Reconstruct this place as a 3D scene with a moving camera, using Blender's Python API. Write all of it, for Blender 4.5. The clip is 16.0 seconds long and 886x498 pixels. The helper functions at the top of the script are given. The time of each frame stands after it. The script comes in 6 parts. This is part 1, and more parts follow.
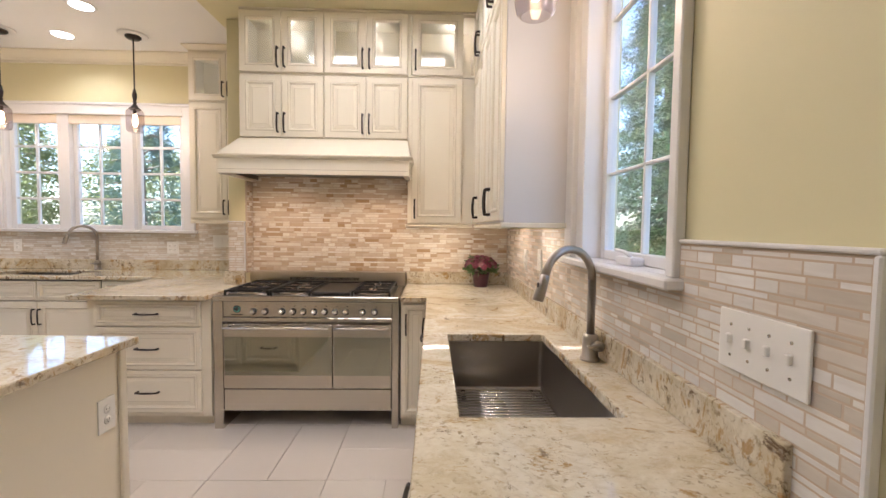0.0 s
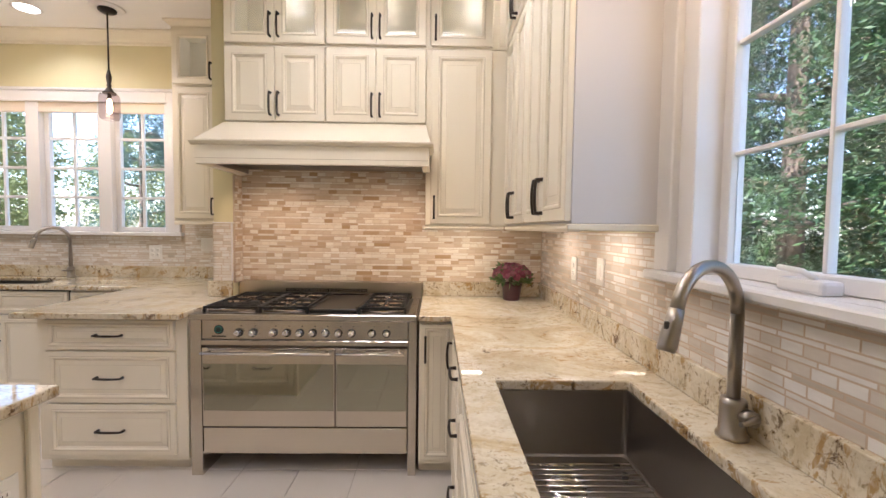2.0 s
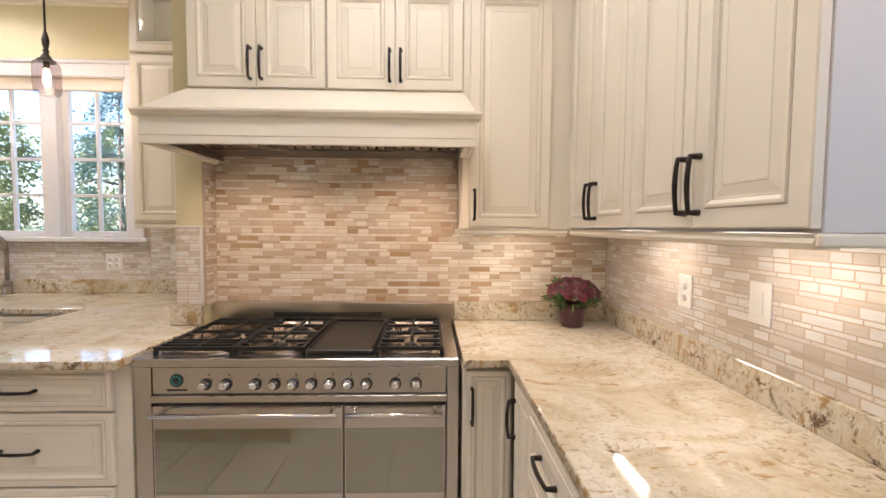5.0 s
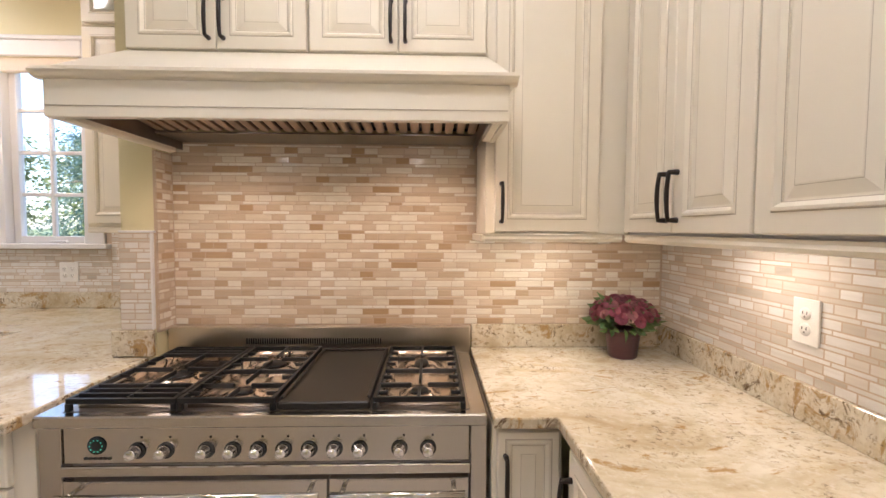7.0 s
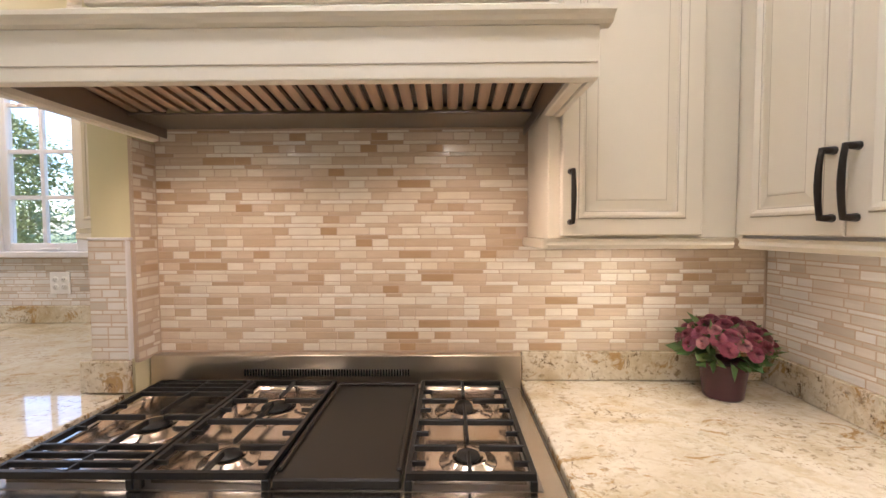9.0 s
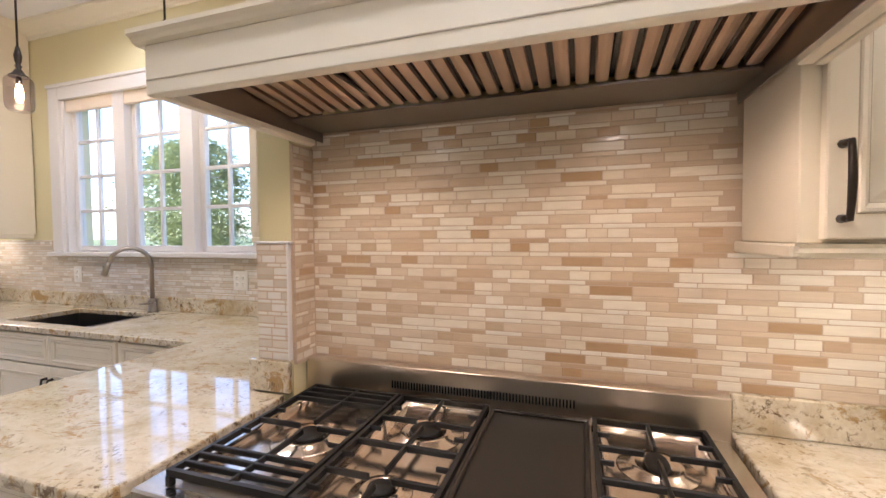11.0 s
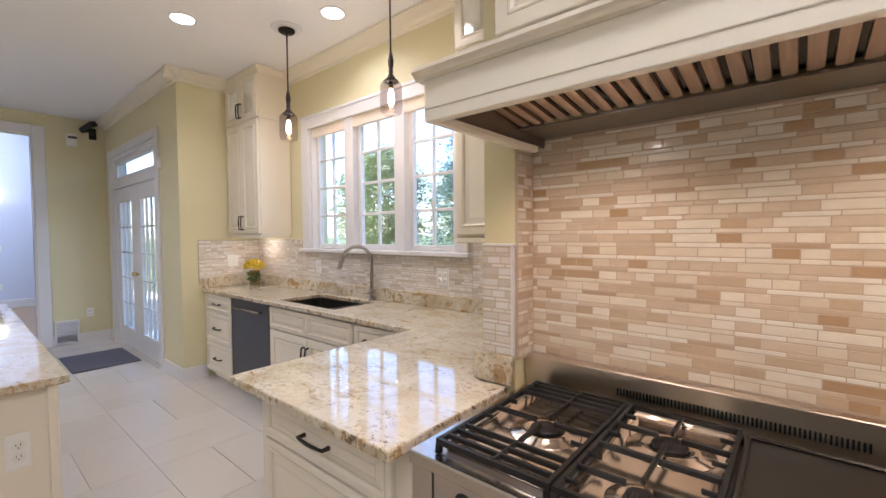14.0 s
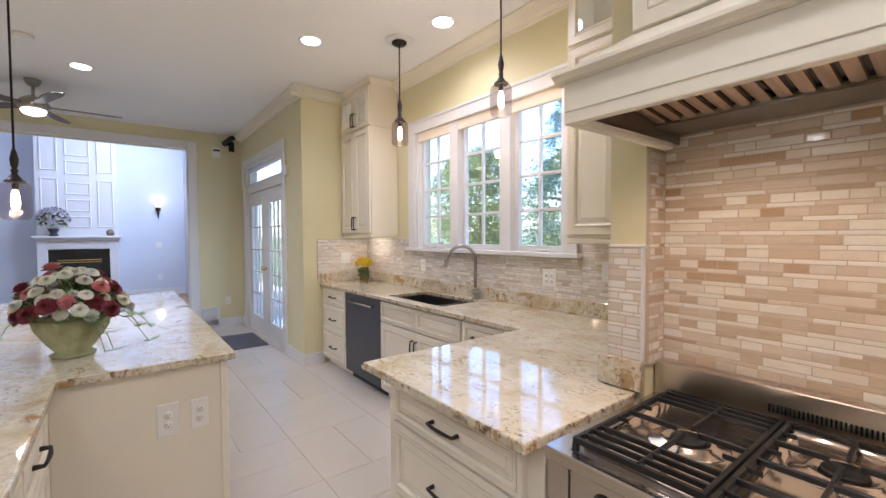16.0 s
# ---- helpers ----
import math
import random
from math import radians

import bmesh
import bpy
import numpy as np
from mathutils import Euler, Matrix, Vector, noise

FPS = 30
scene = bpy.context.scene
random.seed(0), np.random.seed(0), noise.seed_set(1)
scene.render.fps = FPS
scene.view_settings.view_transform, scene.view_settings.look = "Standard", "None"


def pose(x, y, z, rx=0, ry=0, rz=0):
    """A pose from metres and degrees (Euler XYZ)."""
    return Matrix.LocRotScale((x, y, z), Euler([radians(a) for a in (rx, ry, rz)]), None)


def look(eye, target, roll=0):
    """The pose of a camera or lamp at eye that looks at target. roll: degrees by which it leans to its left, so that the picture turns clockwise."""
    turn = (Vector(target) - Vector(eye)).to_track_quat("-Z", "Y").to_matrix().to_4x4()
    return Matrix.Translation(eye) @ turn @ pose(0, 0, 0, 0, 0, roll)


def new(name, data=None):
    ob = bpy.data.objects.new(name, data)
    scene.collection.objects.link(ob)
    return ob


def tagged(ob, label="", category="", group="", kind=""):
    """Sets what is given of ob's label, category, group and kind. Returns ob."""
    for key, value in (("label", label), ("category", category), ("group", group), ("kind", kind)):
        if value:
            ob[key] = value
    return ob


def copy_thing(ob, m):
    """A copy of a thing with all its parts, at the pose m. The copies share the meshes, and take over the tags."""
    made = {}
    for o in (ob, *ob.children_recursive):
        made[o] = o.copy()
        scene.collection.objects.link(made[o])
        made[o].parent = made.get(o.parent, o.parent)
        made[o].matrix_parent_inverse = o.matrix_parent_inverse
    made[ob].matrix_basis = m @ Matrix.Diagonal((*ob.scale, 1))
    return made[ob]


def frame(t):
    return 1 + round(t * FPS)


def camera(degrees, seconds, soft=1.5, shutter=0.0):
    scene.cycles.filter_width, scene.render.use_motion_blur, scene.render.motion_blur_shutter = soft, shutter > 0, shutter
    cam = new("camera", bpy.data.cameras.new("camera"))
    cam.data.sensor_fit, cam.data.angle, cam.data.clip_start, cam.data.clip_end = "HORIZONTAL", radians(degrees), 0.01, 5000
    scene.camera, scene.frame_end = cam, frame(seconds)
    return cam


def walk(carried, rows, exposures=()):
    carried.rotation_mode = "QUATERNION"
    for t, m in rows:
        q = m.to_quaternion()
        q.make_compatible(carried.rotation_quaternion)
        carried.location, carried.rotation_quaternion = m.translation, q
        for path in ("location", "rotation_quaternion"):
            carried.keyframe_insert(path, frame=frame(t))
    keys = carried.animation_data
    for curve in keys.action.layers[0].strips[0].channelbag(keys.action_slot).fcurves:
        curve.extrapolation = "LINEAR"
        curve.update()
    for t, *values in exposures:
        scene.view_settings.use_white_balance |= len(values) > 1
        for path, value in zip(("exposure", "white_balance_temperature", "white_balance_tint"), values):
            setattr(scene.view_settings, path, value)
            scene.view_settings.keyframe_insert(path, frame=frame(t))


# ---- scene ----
cam = camera(93.3, 16.0)
PATH = [
    (0, (0.089, -0.079, 1.356), (0.141, 1.917, 1.255), 0.7),
    (0.5, (0.06, 0.038, 1.357), (0.108, 2.035, 1.26), 0.7),
    (1, (0.031, 0.149, 1.349), (0.077, 2.146, 1.253), 0.6),
    (1.5, (0.001, 0.284, 1.347), (0.044, 2.281, 1.252), 0.7),
    (2, (-0.023, 0.428, 1.361), (0.009, 2.426, 1.265), 0.7),
    (2.5, (-0.053, 0.547, 1.36), (-0.02, 2.565, 1.27), 0.7),
    (3, (-0.081, 0.66, 1.359), (-0.049, 2.657, 1.267), 0.7),
    (3.5, (-0.122, 0.778, 1.368), (-0.083, 2.775, 1.266), 0.5),
    (4, (-0.161, 0.891, 1.378), (-0.12, 2.888, 1.278), 0.6),
    (4.2, (-0.183, 0.926, 1.386), (-0.131, 2.922, 1.276), 0.4),
    (6.5, (-0.257, 1.412, 1.391), (-0.193, 3.409, 1.306), 0.4),
    (7, (-0.276, 1.512, 1.398), (-0.219, 3.509, 1.304), 0.3),
    (7.5, (-0.304, 1.606, 1.404), (-0.249, 3.603, 1.309), 0.3),
    (8, (-0.33, 1.682, 1.399), (-0.275, 3.679, 1.314), 0.4),
    (8.2, (-0.334, 1.713, 1.4), (-0.282, 3.71, 1.313), 0.3),
    (10.3, (-0.412, 2.024, 1.406), (-0.773, 3.99, 1.334), -0.5),
    (10.5, (-0.429, 2.029, 1.405), (-0.86, 3.981, 1.334), -0.5),
    (11, (-0.463, 2.029, 1.405), (-1.087, 3.928, 1.335), -0.5),
    (11.5, (-0.486, 2.024, 1.405), (-1.293, 3.852, 1.338), -0.5),
    (12, (-0.507, 2.008, 1.409), (-1.463, 3.764, 1.339), -0.6),
    (12.5, (-0.533, 1.989, 1.411), (-1.603, 3.677, 1.342), -0.5),
    (13, (-0.563, 1.96, 1.412), (-1.722, 3.588, 1.345), -0.5),
    (13.5, (-0.587, 1.934, 1.418), (-1.815, 3.511, 1.35), -0.5),
    (14, (-0.607, 1.907, 1.42), (-1.898, 3.433, 1.351), -0.5),
    (14.5, (-0.625, 1.884, 1.422), (-1.986, 3.347, 1.351), -0.6),
    (15, (-0.643, 1.853, 1.421), (-2.082, 3.24, 1.353), -0.4),
    (15.5, (-0.653, 1.823, 1.423), (-2.167, 3.127, 1.356), -0.4),
    (16, (-0.66, 1.789, 1.423), (-2.241, 3.012, 1.356), -0.3),
]
walk(cam, [(t, look(eye, target, roll)) for t, eye, target, roll in PATH],
     exposures=[(0.0, 2.5, 5950, 17), (8.0, 2.5, 5850, 17), (11.0, 2.45, 5750, 17), (16.0, 2.48, 5550, 16)])

# ---- light ----
CEIL, SOFFIT = 2.98, 2.872
world = bpy.data.worlds.new("world")
scene.world = world
world.use_nodes = True
wn = world.node_tree.nodes
sky = wn.new("ShaderNodeTexSky")
sky.sky_type = "NISHITA"
sky.sun_disc = False
sky.sun_elevation, sky.sun_rotation = radians(48), radians(214)
world.node_tree.links.new(sky.outputs[0], wn["Background"].inputs[0])
wn["Background"].inputs[1].default_value = 0.145
sun = new("sun", bpy.data.lights.new("sun", "SUN"))
sun.data.energy, sun.data.angle, sun.data.color = 4.2, radians(0.6), (1, 0.95, 0.86)
sun.matrix_world = look((-8, -12, 16), (0, 0, 0))


def lamp(name, kind, at, watts, colour, size=0.1, sizey=0.0, target=None, spot=120):
    data = bpy.data.lights.new(name, kind)
    data.energy, data.color = watts * 0.155, colour
    if kind == "AREA":
        data.shape = "RECTANGLE" if sizey else "DISK"
        data.size = size
        if sizey:
            data.size_y = sizey
    else:
        data.shadow_soft_size = size
    if kind == "SPOT":
        data.spot_size, data.spot_blend = radians(spot), 0.6
    ob = new(name, data)
    ob.matrix_world = look(at, target or (at[0], at[1] + 0.001, at[2] - 1))
    return ob


DAYLIKE = (1.0, 0.985, 0.97)
WARM, NEUTRAL, COOL = (1.0, 0.76, 0.52), (1.0, 0.93, 0.86), (0.80, 0.88, 1.0)

# ---- materials ----


class Mat:
    """A small builder for node materials."""

    def __init__(self, name, colour, rough=0.5, metal=0.0, **more):
        self.m = bpy.data.materials.new(name)
        self.m.use_nodes = True
        self.n, self.l = self.m.node_tree.nodes, self.m.node_tree.links
        self.b = self.n["Principled BSDF"]
        self.b.inputs["Base Color"].default_value = (*colour, 1)
        self.b.inputs["Roughness"].default_value = rough
        self.b.inputs["Metallic"].default_value = metal
        for k, v in more.items():
            self.b.inputs[k.replace("_", " ")].default_value = v
        self.coord = None

    def node(self, kind, **props):
        made = self.n.new("ShaderNode" + kind)
        for k, v in props.items():
            made.inputs[k.replace("_", " ")].default_value = v
        return made

    def place(self, scale=(1, 1, 1)):
        if not self.coord:
            self.coord = self.n.new("ShaderNodeTexCoord")
        mp = self.n.new("ShaderNodeMapping")
        mp.inputs["Scale"].default_value = scale
        self.l.new(self.coord.outputs["Object"], mp.inputs[0])
        return mp.outputs[0]

    def noise(self, scale, detail=4.0, stretch=(1, 1, 1), rough=0.55, distort=0.0):
        t = self.node("TexNoise", Scale=scale, Detail=detail, Roughness=rough, Distortion=distort)
        self.l.new(self.place(stretch), t.inputs["Vector"])
        return t.outputs["Fac"]

    def ramp(self, fac, stops):
        r = self.n.new("ShaderNodeValToRGB")
        e = r.color_ramp.elements
        while len(e) < len(stops):
            e.new(0.5)
        for el, (p, c) in zip(e, stops):
            el.position = p
            el.color = (*c, 1) if len(c) == 3 else c
        self.l.new(fac, r.inputs[0])
        return r.outputs[0]

    def mix(self, fac, a, b, kind="MIX"):
        x = self.n.new("ShaderNodeMix")
        x.data_type, x.blend_type = "RGBA", kind
        if isinstance(fac, float):
            x.inputs[0].default_value = fac
        else:
            self.l.new(fac, x.inputs[0])
        for k, v in ((6, a), (7, b)):
            if isinstance(v, tuple):
                x.inputs[k].default_value = (*v, 1)
            else:
                self.l.new(v, x.inputs[k])
        return x.outputs[2]

    def colour(self, out):
        self.l.new(out, self.b.inputs["Base Color"])
        return self

    def rough(self, fac, lo, hi):
        mr = self.n.new("ShaderNodeMapRange")
        mr.inputs[3].default_value, mr.inputs[4].default_value = lo, hi
        self.l.new(fac, mr.inputs[0])
        self.l.new(mr.outputs[0], self.b.inputs["Roughness"])
        return self

    def bump(self, fac, strength=0.2, dist=0.002):
        bp = self.node("Bump", Strength=strength, Distance=dist)
        self.l.new(fac, bp.inputs["Height"])
        self.l.new(bp.outputs[0], self.b.inputs["Normal"])
        return self


def painted(name, c, rough=0.45, vary=0.06, grain=60):
    m = Mat(name, c, rough)
    dark = tuple(v * (1 - vary) for v in c)
    big = m.noise(1.3, 3)
    m.colour(m.mix(big, dark, c)).bump(m.noise(grain, 5), 0.06, 0.001)
    m.rough(m.noise(9, 3), rough - 0.06, rough + 0.08)
    return m.m


def glass(name, tint=(1, 1, 1), rough=0.0, ior=1.45):
    m = Mat(name, tint, rough, Transmission_Weight=1.0, IOR=ior)
    return m.m


def pane_glass(name, tint=(1, 1, 1), gloss=1.0):
    m = bpy.data.materials.new(name)
    m.use_nodes = True
    n, l = m.node_tree.nodes, m.node_tree.links
    n.remove(n["Principled BSDF"])
    tr, gl, mx, lw, pw, ma = (n.new("ShaderNode" + k) for k in ("BsdfTransparent", "BsdfGlossy", "MixShader", "LayerWeight", "Math", "Math"))
    tr.inputs[0].default_value = (*tint, 1)
    gl.inputs["Roughness"].default_value = 0.02
    pw.operation, ma.operation = "POWER", "MULTIPLY_ADD"
    pw.inputs[1].default_value = 4.0
    ma.inputs[1].default_value, ma.inputs[2].default_value = 0.85 * gloss, 0.05 * gloss
    l.new(lw.outputs["Facing"], pw.inputs[0])
    l.new(pw.outputs[0], ma.inputs[0])
    l.new(ma.outputs[0], mx.inputs[0])
    l.new(tr.outputs[0], mx.inputs[1])
    l.new(gl.outputs[0], mx.inputs[2])
    l.new(mx.outputs[0], n["Material Output"].inputs[0])
    return m


def glow(name, c, power):
    m = Mat(name, c, 0.4)
    m.b.inputs["Emission Color"].default_value = (*c, 1)
    m.b.inputs["Emission Strength"].default_value = power
    return m.m


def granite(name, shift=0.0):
    """Cream granite; a larger shift makes it browner and more heavily flecked."""
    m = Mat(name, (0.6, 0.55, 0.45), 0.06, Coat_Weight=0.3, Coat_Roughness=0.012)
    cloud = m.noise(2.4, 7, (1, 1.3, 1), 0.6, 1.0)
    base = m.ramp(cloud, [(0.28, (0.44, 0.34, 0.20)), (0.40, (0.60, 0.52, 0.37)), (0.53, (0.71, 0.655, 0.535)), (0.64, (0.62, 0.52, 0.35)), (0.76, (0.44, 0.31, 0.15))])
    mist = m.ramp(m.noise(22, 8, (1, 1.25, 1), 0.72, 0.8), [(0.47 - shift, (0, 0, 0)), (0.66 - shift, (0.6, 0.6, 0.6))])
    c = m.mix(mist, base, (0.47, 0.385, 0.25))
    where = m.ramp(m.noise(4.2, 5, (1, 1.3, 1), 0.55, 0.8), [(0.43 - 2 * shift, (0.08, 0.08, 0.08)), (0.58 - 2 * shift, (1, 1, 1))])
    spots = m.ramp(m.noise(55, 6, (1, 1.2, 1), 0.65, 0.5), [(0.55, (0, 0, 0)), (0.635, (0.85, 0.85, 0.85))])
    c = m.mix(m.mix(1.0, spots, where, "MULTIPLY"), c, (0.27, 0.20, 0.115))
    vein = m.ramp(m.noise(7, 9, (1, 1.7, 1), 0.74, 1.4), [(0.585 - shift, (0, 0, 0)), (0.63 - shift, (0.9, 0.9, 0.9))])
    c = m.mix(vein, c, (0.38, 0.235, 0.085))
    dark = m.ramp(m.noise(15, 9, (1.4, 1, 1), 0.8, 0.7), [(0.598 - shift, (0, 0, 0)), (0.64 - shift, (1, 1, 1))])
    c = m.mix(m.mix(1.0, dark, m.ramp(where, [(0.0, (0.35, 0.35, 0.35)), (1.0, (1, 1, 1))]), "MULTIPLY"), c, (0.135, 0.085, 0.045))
    pale = m.ramp(m.noise(60, 4), [(0.54, (0, 0, 0)), (0.74, (0.35, 0.35, 0.35))])
    m.colour(m.mix(pale, c, (0.78, 0.74, 0.66)))
    m.rough(m.noise(30, 3), 0.03, 0.07)
    return m.m


def tile_mat(name, per_object, stops, rough=0.12):
    m = Mat(name, (0.6, 0.5, 0.4), rough, Coat_Weight=0.4, Coat_Roughness=0.05)
    if per_object:
        fac = m.n.new("ShaderNodeObjectInfo").outputs["Random"]
    else:
        fac = m.n.new("ShaderNodeNewGeometry").outputs["Random Per Island"]
    c = m.ramp(fac, stops)
    m.n[-1].color_ramp.interpolation = "CONSTANT"
    streak = m.ramp(m.noise(18, 5, (0.5, 0.5, 4), 0.6, 0.5), [(0.3, (0.86, 0.84, 0.82)), (0.7, (1, 1, 1))])
    m.colour(m.mix(1.0, c, streak, "MULTIPLY"))
    rf = m.node("Math")
    rf.operation = "FRACT"
    mul = m.node("Math")
    mul.operation = "MULTIPLY"
    mul.inputs[1].default_value = 17.3
    m.l.new(fac, mul.inputs[0])
    m.l.new(mul.outputs[0], rf.inputs[0])
    m.rough(rf.outputs[0], 0.07, 0.42)
    m.bump(m.noise(40, 3), 0.08, 0.001)
    return m.m


def steel(name, c=(0.62, 0.58, 0.54), rough=0.28, along=(1, 60, 60)):
    m = Mat(name, c, rough, 1.0)
    g = m.noise(12, 4, along)
    m.colour(m.mix(g, tuple(v * 0.97 for v in c), c)).bump(g, 0.004, 0.0002)
    return m.m


def wood_like(name, a, b, rough, stretch):
    m = Mat(name, a, rough)
    m.colour(m.mix(m.noise(5, 6, stretch, 0.6, 0.4), a, b)).bump(m.noise(8, 5, stretch), 0.1, 0.001)
    return m.m


CREAM = painted("cream_cabinet_paint", (0.81, 0.745, 0.615), 0.36, 0.04)
GLAZE = painted("antique_glaze", (0.52, 0.44, 0.33), 0.5, 0.1)
WHITE = painted("white_trim_paint", (0.76, 0.745, 0.74), 0.35, 0.03)
# cabinet sides: cool daylight from the window is put into the paint
SIDEP = painted("daylit_cabinet_side", (0.67, 0.65, 0.65), 0.4, 0.03)
YELLOW = painted("yellow_wall_paint", (0.71, 0.65, 0.41), 0.6, 0.03, 160)
BLUE = painted("pale_blue_wall_paint", (0.66, 0.69, 0.78), 0.6, 0.03, 160)
CEILING = painted("ceiling_paint", (0.85, 0.84, 0.83), 0.7, 0.03, 160)
GROUT = painted("grout", (0.56, 0.44, 0.33), 0.8, 0.08)
FGROUT = painted("floor_grout", (0.52, 0.47, 0.41), 0.8, 0.08)
GRANITE = granite("granite")
# denser flecks, with the shade on the upright strips put into the colour
UPSTAND = granite("granite_upstand", 0.035)
# browner flecks for the cut edges; their weaker reflection is put into the colour
EDGE = granite("granite_dull_edge", 0.055)
STEEL = steel("brushed_steel", (0.57, 0.53, 0.475), 0.20, (1, 25, 25))
HOB = steel("polished_hob_steel", (0.80, 0.71, 0.62), 0.20)
STEELD = steel("dark_sink_steel", (0.34, 0.31, 0.28), 0.34)
BOWLD = steel("blackened_sink_steel", (0.20, 0.19, 0.18), 0.30)
NICKEL = steel("brushed_nickel", (0.40, 0.365, 0.325), 0.30)
CHROME = Mat("chrome", (0.75, 0.73, 0.7), 0.08, 1.0).m
BRONZE = Mat("dark_bronze", (0.035, 0.027, 0.022), 0.38, 0.6).m
IRON = Mat("cast_iron", (0.010, 0.0095, 0.009), 0.42, Specular_IOR_Level=0.35).m
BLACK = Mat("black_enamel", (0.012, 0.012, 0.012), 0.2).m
GRIDDLE = Mat("griddle_black", (0.014, 0.011, 0.009), 0.36, Specular_IOR_Level=0.4).m
OVENGLASS = Mat("oven_glass", (0.34, 0.34, 0.28), 0.05, 1.0).m
SLATE = steel("slate_steel", (0.13, 0.13, 0.135), 0.36)
PLASTIC = Mat("white_plastic", (0.82, 0.80, 0.76), 0.3).m
PLASTICD = Mat("dark_slot", (0.05, 0.045, 0.04), 0.5).m
CABGLASS = pane_glass("cabinet_glass", (0.93, 0.95, 0.95))
WINGLASS = pane_glass("window_glass", (0.97, 0.98, 0.99))
BULBGLASS = pane_glass("lamp_glass", (0.80, 0.755, 0.77), 1.0)
FILAMENT = glow("filament", (1.0, 0.66, 0.34), 6)
DISC = glow("lamp_disc", (1.0, 0.93, 0.82), 2)
STRIP = glow("strip_light", (1.0, 0.90, 0.74), 1.6)
BAFFLE = steel("baffle_steel", (0.55, 0.43, 0.34), 0.30)


# ---- building helpers ----


def box(bm, x0, x1, y0, y1, z0, z1, bevel=0.0, slot=0, seg=1):
    """A box, bevelled if asked, added to bm."""
    vs = [bm.verts.new((x, y, z)) for x in (x0, x1) for y in (y0, y1) for z in (z0, z1)]
    fs = [bm.faces.new([vs[i] for i in q]) for q in ((0, 1, 3, 2), (4, 6, 7, 5), (0, 4, 5, 1), (2, 3, 7, 6), (0, 2, 6, 4), (1, 5, 7, 3))]
    for f in fs:
        f.material_index = slot
    if bevel > 0:
        es = list({e for f in fs for e in f.edges})
        bmesh.ops.bevel(bm, geom=es, offset=bevel, segments=seg, affect="EDGES", profile=0.6)
    return fs


def lathe(bm, prof, at=(0, 0, 0), n=24, slot=0, axis="z"):
    """A turned shape: prof is a list of (radius, height)."""
    rings = []
    for r, h in prof:
        ring = []
        for k in range(n):
            a = 2 * math.pi * k / n
            p = (r * math.cos(a), r * math.sin(a), h)
            p = {"z": p, "y": (p[0], p[2], p[1]), "x": (p[2], p[0], p[1])}[axis]
            ring.append(bm.verts.new(Vector(at) + Vector(p)))
        rings.append(ring)
    for a, b in zip(rings, rings[1:]):
        for k in range(n):
            f = bm.faces.new((a[k], a[(k + 1) % n], b[(k + 1) % n], b[k]))
            f.smooth, f.material_index = True, slot
    for ring, (r, h) in ((rings[0], prof[0]), (rings[-1], prof[-1])):
        if r > 1e-4:
            f = bm.faces.new(ring)
            f.material_index = slot


def tube(bm, pts, r, n=10, slot=0, closed=True):
    """A round bar along a list of points; r may be one radius or one for each point."""
    pts = [Vector(p) for p in pts]
    rings = []
    up = Vector((0.123, 0.456, 0.88)).normalized()
    for i, p in enumerate(pts):
        d = (pts[min(i + 1, len(pts) - 1)] - pts[max(i - 1, 0)]).normalized()
        a = d.cross(up).normalized()
        b = d.cross(a).normalized()
        rr = r[i] if isinstance(r, (list, tuple)) else r
        rings.append([bm.verts.new(p + rr * (math.cos(2 * math.pi * k / n) * a + math.sin(2 * math.pi * k / n) * b)) for k in range(n)])
    for a, b in zip(rings, rings[1:]):
        for k in range(n):
            f = bm.faces.new((a[k], a[(k + 1) % n], b[(k + 1) % n], b[k]))
            f.smooth, f.material_index = True, slot
    if closed:
        for ring in (rings[0], rings[-1]):
            bm.faces.new(ring).material_index = slot


def prism(bm, outline, y0, y1, axis="y", slot=0):
    """An outline of (u, v) pushed along an axis: x: (y, z), y: (x, z), z: (x, y)."""
    def at(u, v, w):
        return {"x": (w, u, v), "y": (u, w, v), "z": (u, v, w)}[axis]
    a = [bm.verts.new(at(u, v, y0)) for u, v in outline]
    b = [bm.verts.new(at(u, v, y1)) for u, v in outline]
    n = len(outline)
    for f in [bm.faces.new(a), bm.faces.new(b)] + [bm.faces.new((a[k], a[(k + 1) % n], b[(k + 1) % n], b[k])) for k in range(n)]:
        f.material_index = slot


def finish(bm):
    bmesh.ops.recalc_face_normals(bm, faces=bm.faces)


def thing(name, label, category, m=None, group="", kind=""):
    """An Empty that carries the parts of one thing."""
    ob = new(name)
    ob.empty_display_size = 0.1
    if m is not None:
        ob.matrix_basis = m
    return tagged(ob, label, category, group, kind)


def part(name, bm, mats, parent=None, label="", m=None, shadow=True):
    """Links a bmesh as one mesh object under a thing or a part."""
    finish(bm)
    data = bpy.data.meshes.new(name)
    bm.to_mesh(data)
    bm.free()
    for mt in mats if isinstance(mats, (list, tuple)) else [mats]:
        data.materials.append(mt)
    ob = new(name, data)
    if parent is not None:
        ob.parent = parent
    if m is not None:
        ob.matrix_basis = m
    ob.visible_shadow = shadow
    if label:
        tagged(ob, label)
    return ob


def whole(name, bm, mats, label, category, m=None, group="", kind=""):
    return tagged(part(name, bm, mats, None, "", m), label, category, group, kind)


def block(name, dims, mat, label, category, kind="structure", bevel=0.0):
    bm = bmesh.new()
    box(bm, *dims, bevel)
    return whole(name, bm, mat, label, category, None, "", kind)


